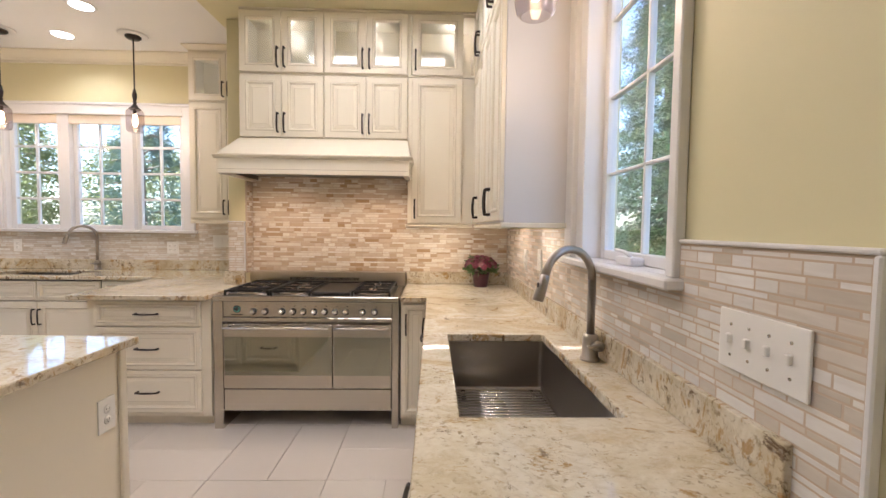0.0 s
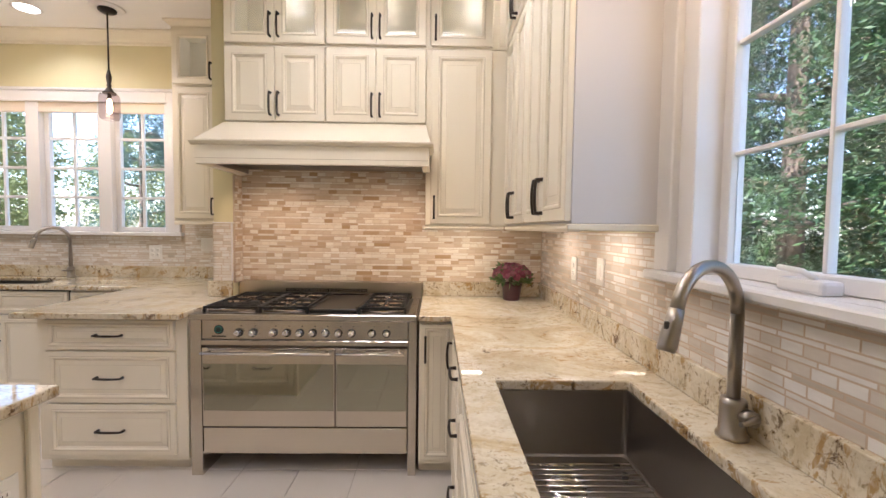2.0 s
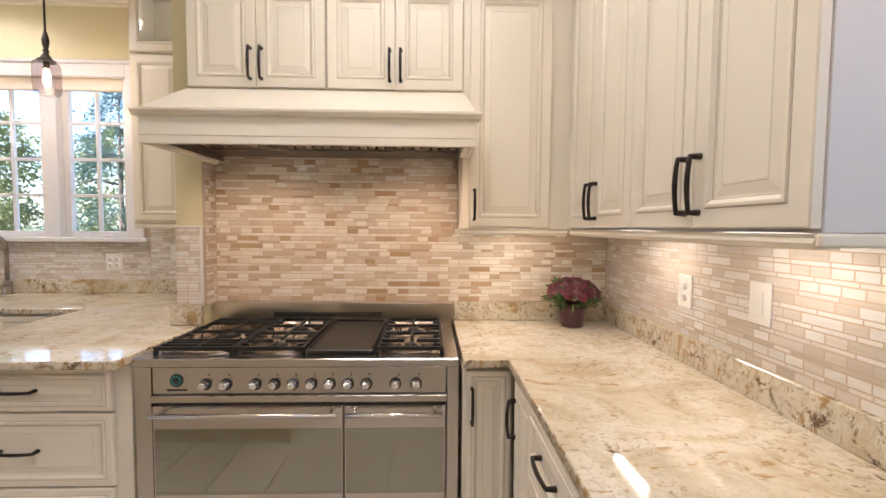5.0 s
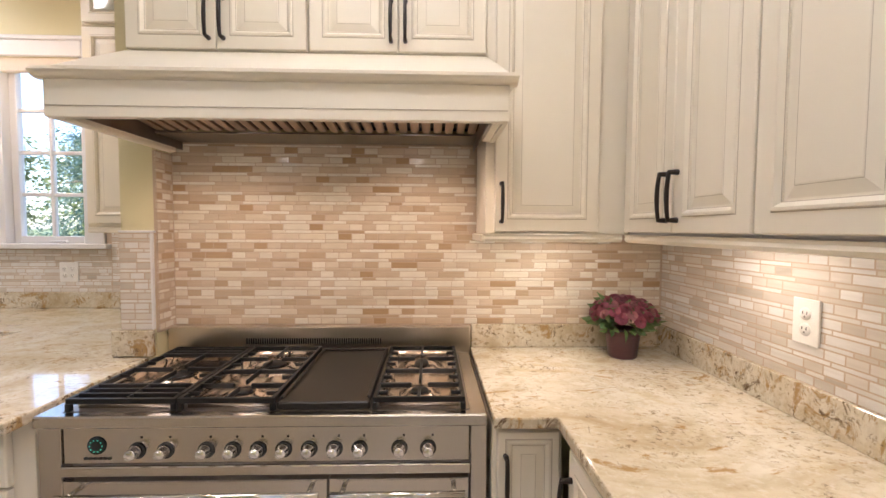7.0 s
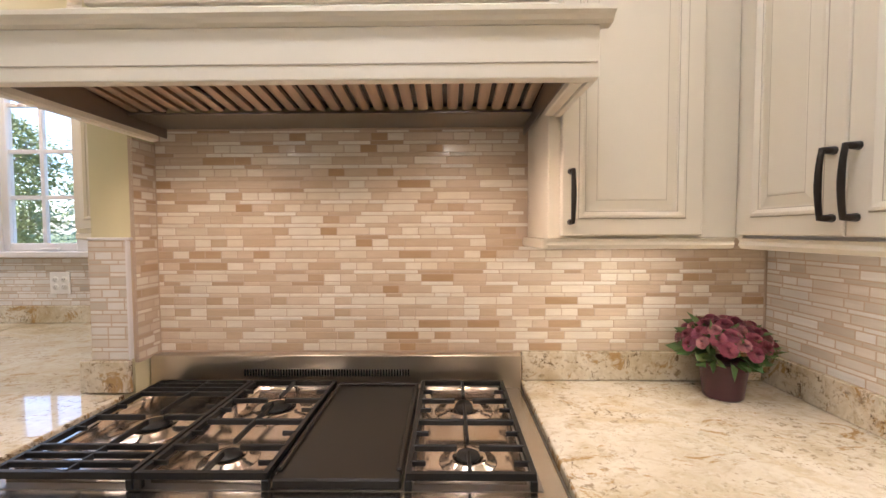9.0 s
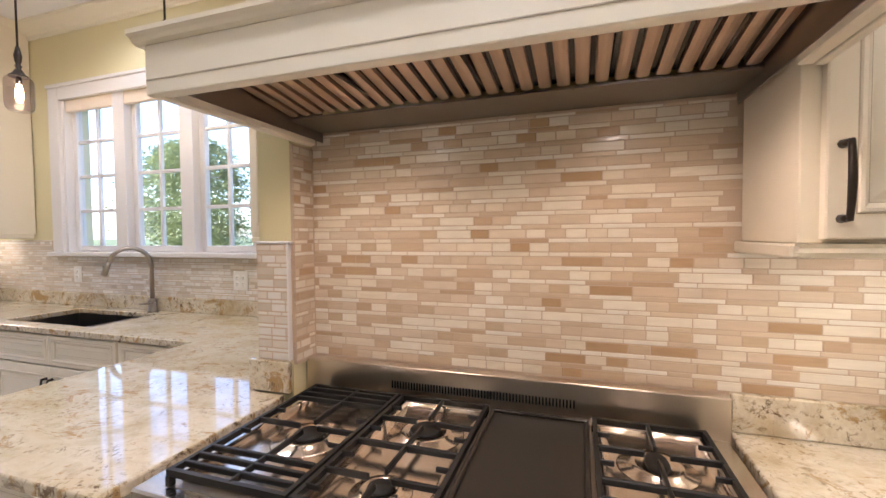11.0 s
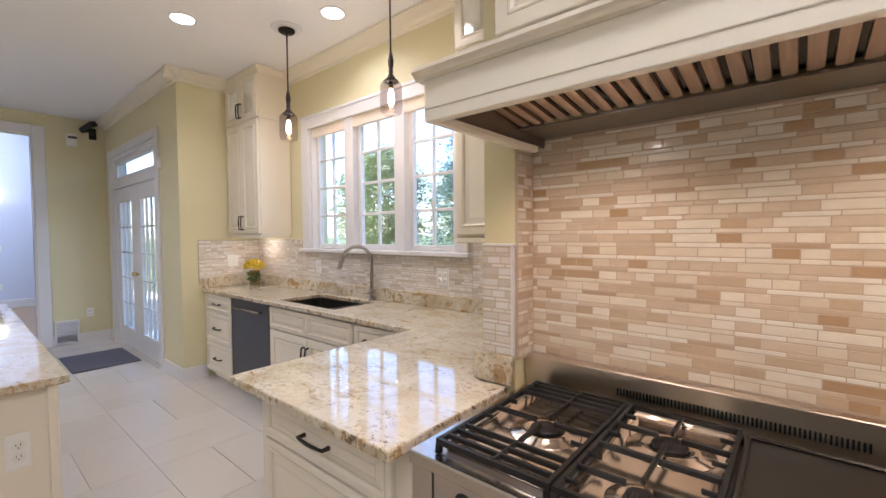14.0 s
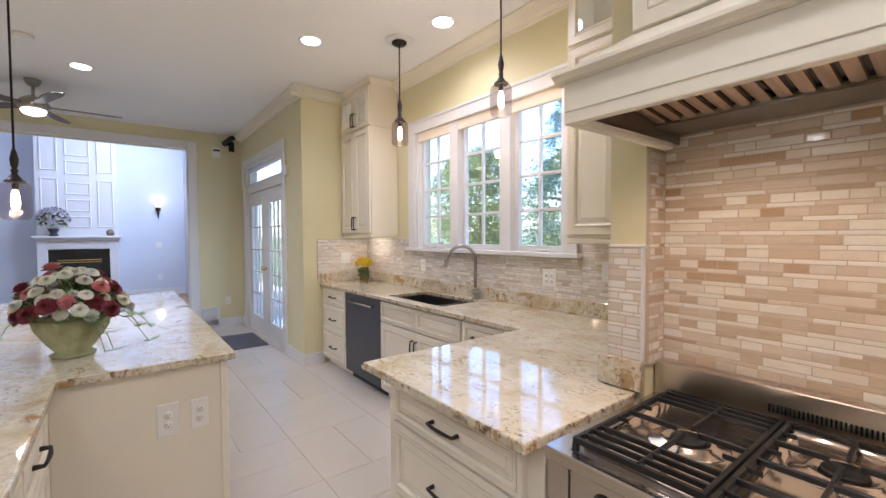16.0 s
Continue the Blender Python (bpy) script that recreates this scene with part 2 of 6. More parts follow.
def shared(name, bm, mats):
    finish(bm)
    data = bpy.data.meshes.new(name)
    bm.to_mesh(data)
    bm.free()
    for mt in mats if isinstance(mats, (list, tuple)) else [mats]:
        data.materials.append(mt)
    return data


def put(name, data, parent, m, label=""):
    ob = new(name, data)
    ob.parent = parent
    ob.matrix_basis = m
    if label:
        tagged(ob, label)
    return ob


# ---- the large structure ----
XR, YB, YF = 0.69, 3.23, 4.09          # tile faces: sink wall, range wall, far window wall
XL, YD = -5.07, 3.33                   # nook's side wall, wall of the glazed doors
XO = -7.85                             # wall with the wide opening
COLX0, COLX1, COLY = -1.444, -1.322, 3.113
TRIMZ, TRIME = 1.385, 1.334           # tops of the tiled strips: wall end, sink wall
FZ = 0.03                              # level of the finished floor

# floor slab under the tiles
block("floor", (-14.2, 1.2, -3.2, 5.2, -0.2, FZ - 0.006), FGROUT, "grout bed of the pale tiled kitchen floor", "floor")


def wall_with_holes(name, axis, u0, u1, w0, w1, z0, z1, holes, mat, label):
    """A wall along an axis from u0 to u1, from w0 to w1 thick, with openings (u0, u1, z0, z1)."""
    bm = bmesh.new()

    def piece(a, b, c, d):
        if b - a < 1e-4 or d - c < 1e-4:
            return
        if axis == "x":
            box(bm, a, b, w0, w1, c, d)
        else:
            box(bm, w0, w1, a, b, c, d)
    at = u0
    for a, b, c, d in sorted(holes):
        piece(at, a, z0, z1)
        piece(a, b, z0, c)
        piece(a, b, d, z1)
        at = b
    piece(at, u1, z0, z1)
    bmesh.ops.remove_doubles(bm, verts=bm.verts, dist=1e-5)
    return whole(name, bm, mat, label, "wall", None, "", "structure")


RW = (0.945, 1.66, 1.24, 2.78)          # sink window opening in the right wall: y, y, z, z
FW = (-4.06, -2.33, 1.30, 2.40)        # far window: x, x, z, z
DO = (-7.55, -5.72, 0.0, 2.46)         # glazed doors with transom
OP = (0.55, 2.61, 0.0, 2.70)           # wide opening to the family room
wall_with_holes("wall_east", "y", -3.0, YB + 0.25, XR + 0.008, XR + 0.17, 0, CEIL, [RW], YELLOW, "yellow painted wall behind the sink counter")
block("wall_range", (COLX0 + 0.01, XR + 0.008, YB + 0.008, YB + 0.17, 0, CEIL), YELLOW, "yellow painted wall behind the range", "wall")
block("wall_end", (COLX0, COLX1, COLY + 0.01, YB + 0.0078, 0, CEIL), YELLOW, "yellow painted wall end beside the range", "wall")
block("wall_return", (COLX0, COLX0 + 0.0098, YB + 0.008, YF, 0, CEIL), YELLOW, "yellow painted return wall beside the far counter", "wall")
wall_with_holes("wall_north", "x", XL - 0.2, COLX0 + 0.2, YF + 0.008, YF + 0.18, 0, CEIL, [FW], YELLOW, "yellow painted wall round the triple window")
block("wall_nook", (XL - 0.16, XL - 0.008, YD + 0.0, YF + 0.0078, 0, CEIL), YELLOW, "yellow painted side wall of the sink nook", "wall")
wall_with_holes("wall_doors", "x", XO, XL - 0.16, YD, YD + 0.16, 0, CEIL, [DO], YELLOW, "yellow painted wall round the glazed doors")
wall_with_holes("wall_west", "y", -3.0, YD + 0.16, XO - 0.14, XO, 0, CEIL, [OP], YELLOW, "olive yellow wall round the wide opening")
block("wall_south", (XO - 0.14, XR + 0.17, -3.15, -3.0, 0, CEIL), YELLOW, "yellow painted wall closing the kitchen", "wall")
block("ceiling", (XO - 0.14, XR + 0.17, -3.15, YF + 0.18, CEIL, CEIL + 0.12), CEILING, "smooth white painted ceiling", "ceiling")
block("ceiling_soffit", (-1.52, XR + 0.008, -3.0, YB + 0.008, SOFFIT, CEIL - 0.002), YELLOW, "lowered yellow painted soffit over the range", "ceiling")
# family room
FX = -12.6
block("wall_family_west", (FX - 0.15, FX, -2.0, 3.2, 0, 5.2), BLUE, "pale blue wall of the family room", "wall")
wall_with_holes("wall_family_north", "x", FX, XO - 0.14, 3.05, 3.2, 0, 5.2, [(-11.9, -10.9, 0.9, 2.5)], BLUE, "pale blue side wall of the family room")
block("wall_family_south", (FX, XO - 0.14, -2.0, -1.85, 0, 5.2), BLUE, "pale blue side wall of the family room", "wall")
block("wall_family_east", (XO - 0.16, XO - 0.142, -1.85, 3.05, 2.95, 5.2), BLUE, "pale blue wall above the opening", "wall")
block("ceiling_family", (FX - 0.15, XO - 0.14, -2.0, 3.2, 5.2, 5.3), CEILING, "white ceiling of the family room", "ceiling")


# ---- cabinet parts ----
def framed(loops, w, h, close_front=True):
    """One connected moulded front: loops of (inset, depth, slot) laid round a w by h oblong, facing -y; the last loop is filled."""
    bm = bmesh.new()
    rings = [[bm.verts.new((x, y, z)) for x, z in ((i, i), (w - i, i), (w - i, h - i), (i, h - i))] for i, y, _ in loops]
    for (a, b), (_, _, slot) in zip(zip(rings, rings[1:]), loops[1:]):
        for k in range(4):
            bm.faces.new((a[k], a[(k + 1) % 4], b[(k + 1) % 4], b[k])).material_index = slot
    bm.faces.new(rings[0])
    if close_front:
        bm.faces.new(rings[-1])
    return bm


def raised_door(w, h, plain=False, pane=False, slim=False):
    """A door or drawer front: moulded frame with glaze lines; gives the frame, the raised panel and the frame's width."""
    t = 0.020
    r = min(0.062, w * 0.24, h * 0.26) if not slim else min(0.045, w * 0.2, h * 0.24)
    edge = [(0, 0, 0), (0, -t + 0.003, 0), (0.003, -t, 0), (r - 0.020, -t, 0), (r - 0.019, -t - 0.0002, 1), (r - 0.0178, -t - 0.0002, 1), (r - 0.016, -t - 0.004, 0),
            (r - 0.010, -t - 0.0045, 0), (r - 0.0035, -t + 0.002, 0), (r - 0.0015, -t + 0.004, 0), (r, -t + 0.0045, 1)]
    if pane:
        fr = framed(edge + [(r, 0, 0)], w, h, False)
        fr.faces.remove([f for f in fr.faces if len(f.verts) == 4 and all(abs(v.co.y) < 1e-6 for v in f.verts)][0])
        return fr, None, r
    fr = framed(edge + [(r, -0.011, 0)], w, h)
    pw, ph = w - 2 * r - 0.006, h - 2 * r - 0.006
    q = min(0.024, pw * 0.25, ph * 0.25)
    pn = framed([(0, 0.005, 0), (0, -0.004, 0), (0.002, -0.005, 0), (q, -0.0105, 0), (q + 0.0012, -0.0105, 1), (q + 0.0022, -0.0112, 0), (q + 0.004, -0.0115, 0)], pw, ph)
    return fr, pn, r


def bow_handle(length, vertical=True):
    """A dark arched bar pull centred on the origin, standing out towards -y."""
    bm = bmesh.new()
    n = 9
    pts, rs = [], []
    for k in range(n):
        u = -1 + 2 * k / (n - 1)
        y = -0.030 + 0.006 * u * u
        pts.append((0, y, u * length / 2) if vertical else (u * length / 2, y, 0))
        rs.append(0.0052 + 0.0012 * (1 - abs(u)))
    tube(bm, pts, rs, 8)
    for u in (-1, 1):
        e = u * (length / 2 - 0.004)
        a, b = ((0, -0.026, e), (0, 0.0, e)) if vertical else ((e, -0.026, 0), (e, 0.0, 0))
        tube(bm, [a, b], [0.0055, 0.008], 8)
    return bm


HANDLE_V = shared("handle", bow_handle(0.135, True), BRONZE)
HANDLE_H = shared("handle", bow_handle(0.14, False), BRONZE)


def cabinet(name, label, m, w, d, h, fronts, group="", body=True, shelves=False, toe=0.0, side=None, category="cabinet"):
    """A cabinet whose face lies in its local plane y = 0, facing -y, with w along x. fronts: x0, x1, z0, z1, kind, handle.
    kind: door, glass, drawer. handle: l, r (side), low or high for upright ones; c for drawers."""
    e = thing(name, label, category, m, group)
    bm = bmesh.new()
    if shelves:
        t = 0.018
        for a in ((0, t, 0, d, 0, h), (w - t, w, 0, d, 0, h), (t, w - t, 0, d, 0, t), (t, w - t, 0, d, h - t, h), (t, w - t, d - t, d, t, h - t)):
            box(bm, *a)
        if h > 0.7:
            box(bm, t, w - t, 0.0, d - t, h - 0.45, h - 0.43)
    elif body:
        box(bm, 0, w, 0, d, toe, h, 0.002)
        if toe:
            box(bm, 0.0, w, 0.06, d, 0, toe - 0.001)
    part("body", bm, side or CREAM, e)
    for x0, x1, z0, z1, kind, hd in fronts:
        bmf, pn, r = raised_door(x1 - x0, z1 - z0, pane=(kind == "glass"), slim=(kind == "drawer"))
        dr = part("drawer_front" if kind == "drawer" else "door", bmf, [CREAM, GLAZE], e, "", pose(x0, -0.001, z0))
        if pn:
            part("raised_panel", pn, [CREAM, GLAZE], dr, "", pose(r + 0.003, -0.006, r + 0.003))
        if kind == "glass":
            bg = bmesh.new()
            box(bg, r - 0.004, x1 - x0 - r + 0.004, -0.012, -0.008, r - 0.004, z1 - z0 - r + 0.004)
            part("pane", bg, CABGLASS, dr, "clear glass pane", None, False)
        if hd == "c":
            put("handle", HANDLE_H, dr, pose((x1 - x0) / 2, -0.02, (z1 - z0) / 2), "dark bronze bow handle")
        elif hd:
            hx = 0.022 if "l" in hd else x1 - x0 - 0.022
            hz = (z1 - z0) - 0.13 if "t" in hd else 0.098 if "b" in hd else (z1 - z0) / 2
            put("handle", HANDLE_V, dr, pose(hx, -0.02, hz), "dark bronze bow handle")
    return e


# ---- range wall: wall cabinets ----
YC = 2.942                             # face of the wall cabinets on the range wall
G = 0.003
for x0 in (-1.270, -0.680):
    w = 0.587
    cabinet("wall_cabinet", "cream glazed two-door wall cabinet above the range hood", pose(x0, YC, 1.972), w, YB - YC - 0.012, 0.443,
            [(G, w / 2 - G / 2, 0.008, 0.436, "door", "rb"), (w / 2 + G / 2, w - G, 0.008, 0.436, "door", "lb")], "cabinets above the hood")
    cabinet("glass_cabinet", "cream wall cabinet with two glazed doors, empty inside", pose(x0, YC, 2.417), w, YB - YC - 0.012, 0.438,
            [(G, w / 2 - G / 2, 0.012, 0.428, "glass", "rb"), (w / 2 + G / 2, w - G, 0.012, 0.428, "glass", "lb")], "glazed top cabinets", shelves=True)
cabinet("tall_wall_cabinet", "cream glazed wall cabinet with one tall raised-panel door", pose(-0.092, YC, 1.383), 0.484, YB - YC - 0.012, 1.032,
        [(0.030, 0.385, 0.008, 1.025, "door", "lb")])
cabinet("glass_cabinet", "cream wall cabinet with one glazed door and dark handle", pose(-0.092, YC, 2.417), 0.484, YB - YC - 0.012, 0.438,
        [(0.030, 0.385, 0.012, 0.428, "glass", "lb")], "glazed top cabinets", shelves=True)
bm = bmesh.new()
box(bm, -1.27, XR, YC - 0.012, YC + 0.27, 2.8555, 2.871, 0.003)
whole("cabinet_cornice", bm, CREAM, "cream top rail closing the wall cabinets to the soffit", "trim", None, "", "structure")

# sink wall: wall cabinets, face towards -x
XC = 0.398
TURNR = -90
for y1, w in ((2.918, 0.570), (2.347, 0.612)):
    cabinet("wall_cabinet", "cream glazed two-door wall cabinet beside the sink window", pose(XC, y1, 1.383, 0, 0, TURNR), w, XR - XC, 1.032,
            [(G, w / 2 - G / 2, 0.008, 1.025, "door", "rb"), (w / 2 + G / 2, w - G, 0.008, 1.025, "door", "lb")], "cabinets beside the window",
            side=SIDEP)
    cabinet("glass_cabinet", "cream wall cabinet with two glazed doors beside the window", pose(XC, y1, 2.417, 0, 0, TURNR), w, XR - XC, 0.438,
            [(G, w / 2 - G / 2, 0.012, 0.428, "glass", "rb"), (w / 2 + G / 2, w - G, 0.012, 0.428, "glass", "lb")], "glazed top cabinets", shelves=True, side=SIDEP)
bm = bmesh.new()
box(bm, 0.3935, XR, 2.919, YB - 0.012, 1.383, 2.855)
whole("corner_filler", bm, CREAM, "cream corner filler between the two runs of wall cabinets", "cabinet")
# light rail below the wall cabinets
bm = bmesh.new()
prof = [(0, 1.356), (0.010, 1.358), (0.016, 1.367), (0.012, 1.375), (0.018, 1.3825), (-0.03, 1.3825), (-0.03, 1.356)]
prism(bm, [(YC - u, z) for u, z in prof], -0.102, XC - 0.02, "x")
prism(bm, [(XC - u, z) for u, z in prof], 1.735, YC - 0.022, "y")
box(bm, -0.108, -0.0925, YC - 0.015, YB - 0.012, 1.356, 1.3825, 0.004)
box(bm, XC - 0.016, XR - 0.002, 1.721, 1.7345, 1.360, 1.3825, 0.004)
whole("light_rail", bm, CREAM, "cream moulded light rail under the wall cabinets", "trim", None, "", "structure")

# ---- range hood ----
hood = thing("range_hood", "cream wooden mantel range hood with steel baffle liner", "range hood", pose(0, 0, 0))
HX0, HX1, HY = -1.291, -0.066, 2.650
bm = bmesh.new()
# sloping mantel top
lo = [(HX0 - 0.005, HY - 0.005, 1.812), (HX1 + 0.005, HY - 0.005, 1.812), (HX1 + 0.005, YC - 0.0, 1.812), (HX0 - 0.005, YC - 0.0, 1.812)]
hi = [(-1.27, YC - 0.022, 1.970), (-0.092, YC - 0.022, 1.970), (-0.092, YC, 1.970), (-1.27, YC, 1.970)]
a = [bm.verts.new(p) for p in lo]
b = [bm.verts.new(p) for p in hi]
for k in range(4):
    bm.faces.new((a[k], a[(k + 1) % 4], b[(k + 1) % 4], b[k]))
bm.faces.new(a)
bm.faces.new(b)
part("mantel_top", bm, CREAM, hood)
bm = bmesh.new()
cr = [(0, 1.787), (0.009, 1.791), (0.014, 1.798), (0.022, 1.803), (0.022, 1.812), (-0.02, 1.812), (-0.02, 1.787)]
prism(bm, [(HY - u, z) for u, z in cr], HX0 - 0.022, HX1 + 0.022, "x")
prism(bm, [(HX0 - u, z) for u, z in cr], HY - 0.0, YB - 0.055, "y")
prism(bm, [(HX1 + u, z) for u, z in cr], HY - 0.0, YC - 0.022, "y")
part("crown_moulding", bm, CREAM, hood)
bm = bmesh.new()
box(bm, HX0, HX1, HY, HY + 0.022, 1.688, 1.7865, 0.002)
box(bm, HX0, HX0 + 0.022, HY + 0.0225, YB - 0.055, 1.688, 1.7865, 0.002)
box(bm, HX1 - 0.016, HX1, HY + 0.0225, YC - 0.022, 1.688, 1.7865, 0.002)
part("fascia", bm, CREAM, hood)
bm = bmesh.new()
box(bm, HX0 + 0.004, HX1 - 0.004, HY - 0.0015, HY + 0.0, 1.716, 1.7185)
part("glaze_line", bm, GLAZE, hood)
bm = bmesh.new()
box(bm, HX0 + 0.003, HX1 - 0.003, HY + 0.0225, HY + 0.036, 1.691, 1.714, 0.003)
box(bm, HX0 + 0.0225, HX0 + 0.028, HY + 0.0365, YB - 0.055, 1.691, 1.714, 0.002)
box(bm, HX1 - 0.042, HX1 - 0.0165, HY + 0.0365, YC - 0.022, 1.691, 1.714, 0.003)
part("lower_rim", bm, CREAM, hood)
LX0, LX1 = -1.262, -0.110
for a in ((LX0, LX1, 3.05, YB - 0.014, 1.737, 1.742), (LX0 - 0.004, LX0, HY + 0.037, YB - 0.014, 1.707, 1.808), (LX1, LX1 + 0.004, HY + 0.037, YC + 0.26, 1.707, 1.808),
          (LX0, LX1, HY + 0.037, HY + 0.041, 1.707, 1.808), (LX0, LX1, HY + 0.041, YC - 0.005, 1.804, 1.808), (LX0, LX1, YC - 0.0045, 3.18, 1.804, 1.808)):
    bm = bmesh.new()
    box(bm, *a)
    part("liner_panel", bm, STEELD, hood, "brushed steel liner panel")
nb = 28
bmb = bmesh.new()
prism(bmb, [(-0.0132, 0.0), (-0.004, -0.0022), (0.004, -0.0022), (0.0132, 0.0), (0.0165, 0.016), (-0.0165, 0.016)], 0.0, 0.29, "y")
BAF = shared("baffle", bmb, BAFFLE)
for k in range(nb):
    x = LX0 + (k + 0.5) * (LX1 - LX0) / nb
    put("baffle", BAF, hood, pose(x, 3.046, 1.746, 7, 0, 180))
# dividing bars, and a black sheet that paints the shade between the baffles
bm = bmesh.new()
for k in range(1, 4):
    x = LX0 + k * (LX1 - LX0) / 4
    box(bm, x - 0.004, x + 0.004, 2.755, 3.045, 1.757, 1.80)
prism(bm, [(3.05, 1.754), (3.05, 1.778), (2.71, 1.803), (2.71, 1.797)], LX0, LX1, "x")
part("filter_bars_shade", bm, BLACK, hood)
for x in (-1.02, -0.345):
    bm = bmesh.new()
    lathe(bm, [(0.0, 1.739), (0.020, 1.739), (0.024, 1.745), (0.024, 1.754)], (x, 2.752, 0), 16)
    part("hood_light", bm, DISC, hood, "small round halogen light")
    lamp("hood_lamp", "SPOT", (x, 2.775, 1.728), 10.8, (1.0, 0.73, 0.50), 0.07, spot=142, target=(x, 2.95, 0.9))

# ---- counters ----
ZC, TC = 0.912, 0.032


def rects(bm, rows, z0, z1):
    """One solid from a grid of cells, so that touching cells share no inner faces."""
    xs = sorted({v for r in rows for v in r[:2]})
    ys = sorted({v for r in rows for v in r[2:]})
    inside = lambda i, j: 0 <= i < len(xs) - 1 and 0 <= j < len(ys) - 1 and any(r[0] < (xs[i] + xs[i + 1]) / 2 < r[1] and r[2] < (ys[j] + ys[j + 1]) / 2 < r[3] for r in rows)
    vs = {}

    def v(i, j, z):
        k = (i, j, z)
        if k not in vs:
            vs[k] = bm.verts.new((xs[i], ys[j], z))
        return vs[k]
    for i in range(len(xs) - 1):
        for j in range(len(ys) - 1):
            if not inside(i, j):
                continue
            for z in (z0, z1):
                bm.faces.new((v(i, j, z), v(i + 1, j, z), v(i + 1, j + 1, z), v(i, j + 1, z)))
            for di, dj, p, q in ((-1, 0, (i, j), (i, j + 1)), (1, 0, (i + 1, j), (i + 1, j + 1)), (0, -1, (i, j), (i + 1, j)), (0, 1, (i, j + 1), (i + 1, j + 1))):
                if not inside(i + di, j + dj):
                    bm.faces.new((v(*p, z0), v(*q, z0), v(*q, z1), v(*p, z1)))
    finish(bm)
    bmesh.ops.dissolve_limit(bm, angle_limit=0.01, verts=bm.verts, edges=bm.edges)
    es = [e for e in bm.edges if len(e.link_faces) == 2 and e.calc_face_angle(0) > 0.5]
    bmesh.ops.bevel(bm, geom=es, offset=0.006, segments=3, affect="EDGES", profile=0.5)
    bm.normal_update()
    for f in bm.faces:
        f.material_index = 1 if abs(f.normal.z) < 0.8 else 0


SK = (0.160, 0.557, 0.885, 1.655)        # sink hole
bm = bmesh.new()
rects(bm, [(-0.112, XR, 2.565, YB), (0.055, XR, SK[3], 2.565), (0.055, SK[0], SK[2], SK[3]), (SK[1], XR, SK[2], SK[3]), (0.055, XR, 0.55, SK[2])], ZC - TC, ZC)
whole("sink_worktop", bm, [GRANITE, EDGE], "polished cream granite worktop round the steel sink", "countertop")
def upstand(label, strips):
    e = thing("granite_upstand", label, "backsplash")
    for a in strips:
        bm = bmesh.new()
        box(bm, *a)
        part("granite_strip", bm, UPSTAND, e)


upstand("polished granite upstand along the tiled wall", ((-0.11, XR - 0.0205, YB - 0.02, YB, ZC + 0.0005, 1.008, 0.003), (XR - 0.02, XR, 0.575, YB, ZC + 0.0005, 1.008, 0.002)))
PX0, PX1, PY = -2.185, -1.332, 2.555
YFC = 3.50                             # front edge of the far worktop
FS = (-3.78, -3.03, 3.60, 3.99)        # far sink hole
bm = bmesh.new()
rects(bm, [(PX0, PX1, PY, COLY - 0.02), (PX0, COLX0 - 0.003, COLY - 0.02, YFC), (XL, FS[0], YFC, YF), (FS[1], COLX0 - 0.003, YFC, YF), (FS[0], FS[1], YFC, FS[2]), (FS[0], FS[1], FS[3], YF)], ZC - TC, ZC)
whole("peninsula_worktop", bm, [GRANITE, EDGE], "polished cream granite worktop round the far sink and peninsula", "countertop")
upstand("polished granite upstand round the far worktop", ((XL + 0.0205, COLX0 - 0.004, YF - 0.02, YF, ZC + 0.0005, 1.008, 0.003), (XL, XL + 0.02, YFC + 0.01, YF, ZC + 0.0005, 1.008, 0.003),
                                                           (COLX0 - 0.03, COLX1 + 0.002, COLY - 0.019, COLY, ZC + 0.0005, 1.012, 0.003)))

# ---- base cabinets ----
H = ZC - TC - 0.001
# beside the range
cabinet("base_cabinet", "narrow cream base cabinet beside the range", pose(-0.108, 2.62, 0), 0.192, 0.6, H,
        [(0.012, 0.180, 0.13, H - 0.02, "door", "lt")], toe=0.10)
# under the sink worktop, facing -x
XB = 0.087
for y1, w, fr in ((2.558, 0.30, [(0.05, 0.297, 0.12, H - 0.02, "door", "lt")]),
                  (2.297, 0.42, [(G, 0.417, 0.70, H - 0.02, "drawer", "c"), (G, 0.417, 0.42, 0.69, "drawer", "c"), (G, 0.417, 0.12, 0.41, "drawer", "c")]),
                  (1.876, 0.97, [(G, 0.483, 0.12, H - 0.2, "door", "rt"), (0.486, 0.967, 0.12, H - 0.2, "door", "lt"), (G, 0.967, H - 0.19, H - 0.02, "drawer", "")]),
                  (0.905, 0.28, [(G, 0.277, 0.70, H - 0.02, "drawer", "c"), (G, 0.277, 0.12, 0.69, "door", "rt")])):
    sink_unit = w > 0.8
    cabinet("base_cabinet", "cream glazed base cabinet under the sink worktop", pose(XB, y1, 0, 0, 0, TURNR), w, XR - XB, (0.64 if sink_unit else H), fr, "base cabinets under the sink worktop", toe=0.10)
# peninsula drawers, facing -y
wp = 0.785
cabinet("drawer_cabinet", "cream glazed three-drawer base cabinet at the peninsula", pose(-2.125, 2.645, 0), wp, 0.80, H,
        [(0.055, 0.725, 0.704, 0.862, "drawer", "c"), (0.055, 0.725, 0.42, 0.694, "drawer", "c"), (0.055, 0.725, 0.135, 0.41, "drawer", "c")], toe=0.10)
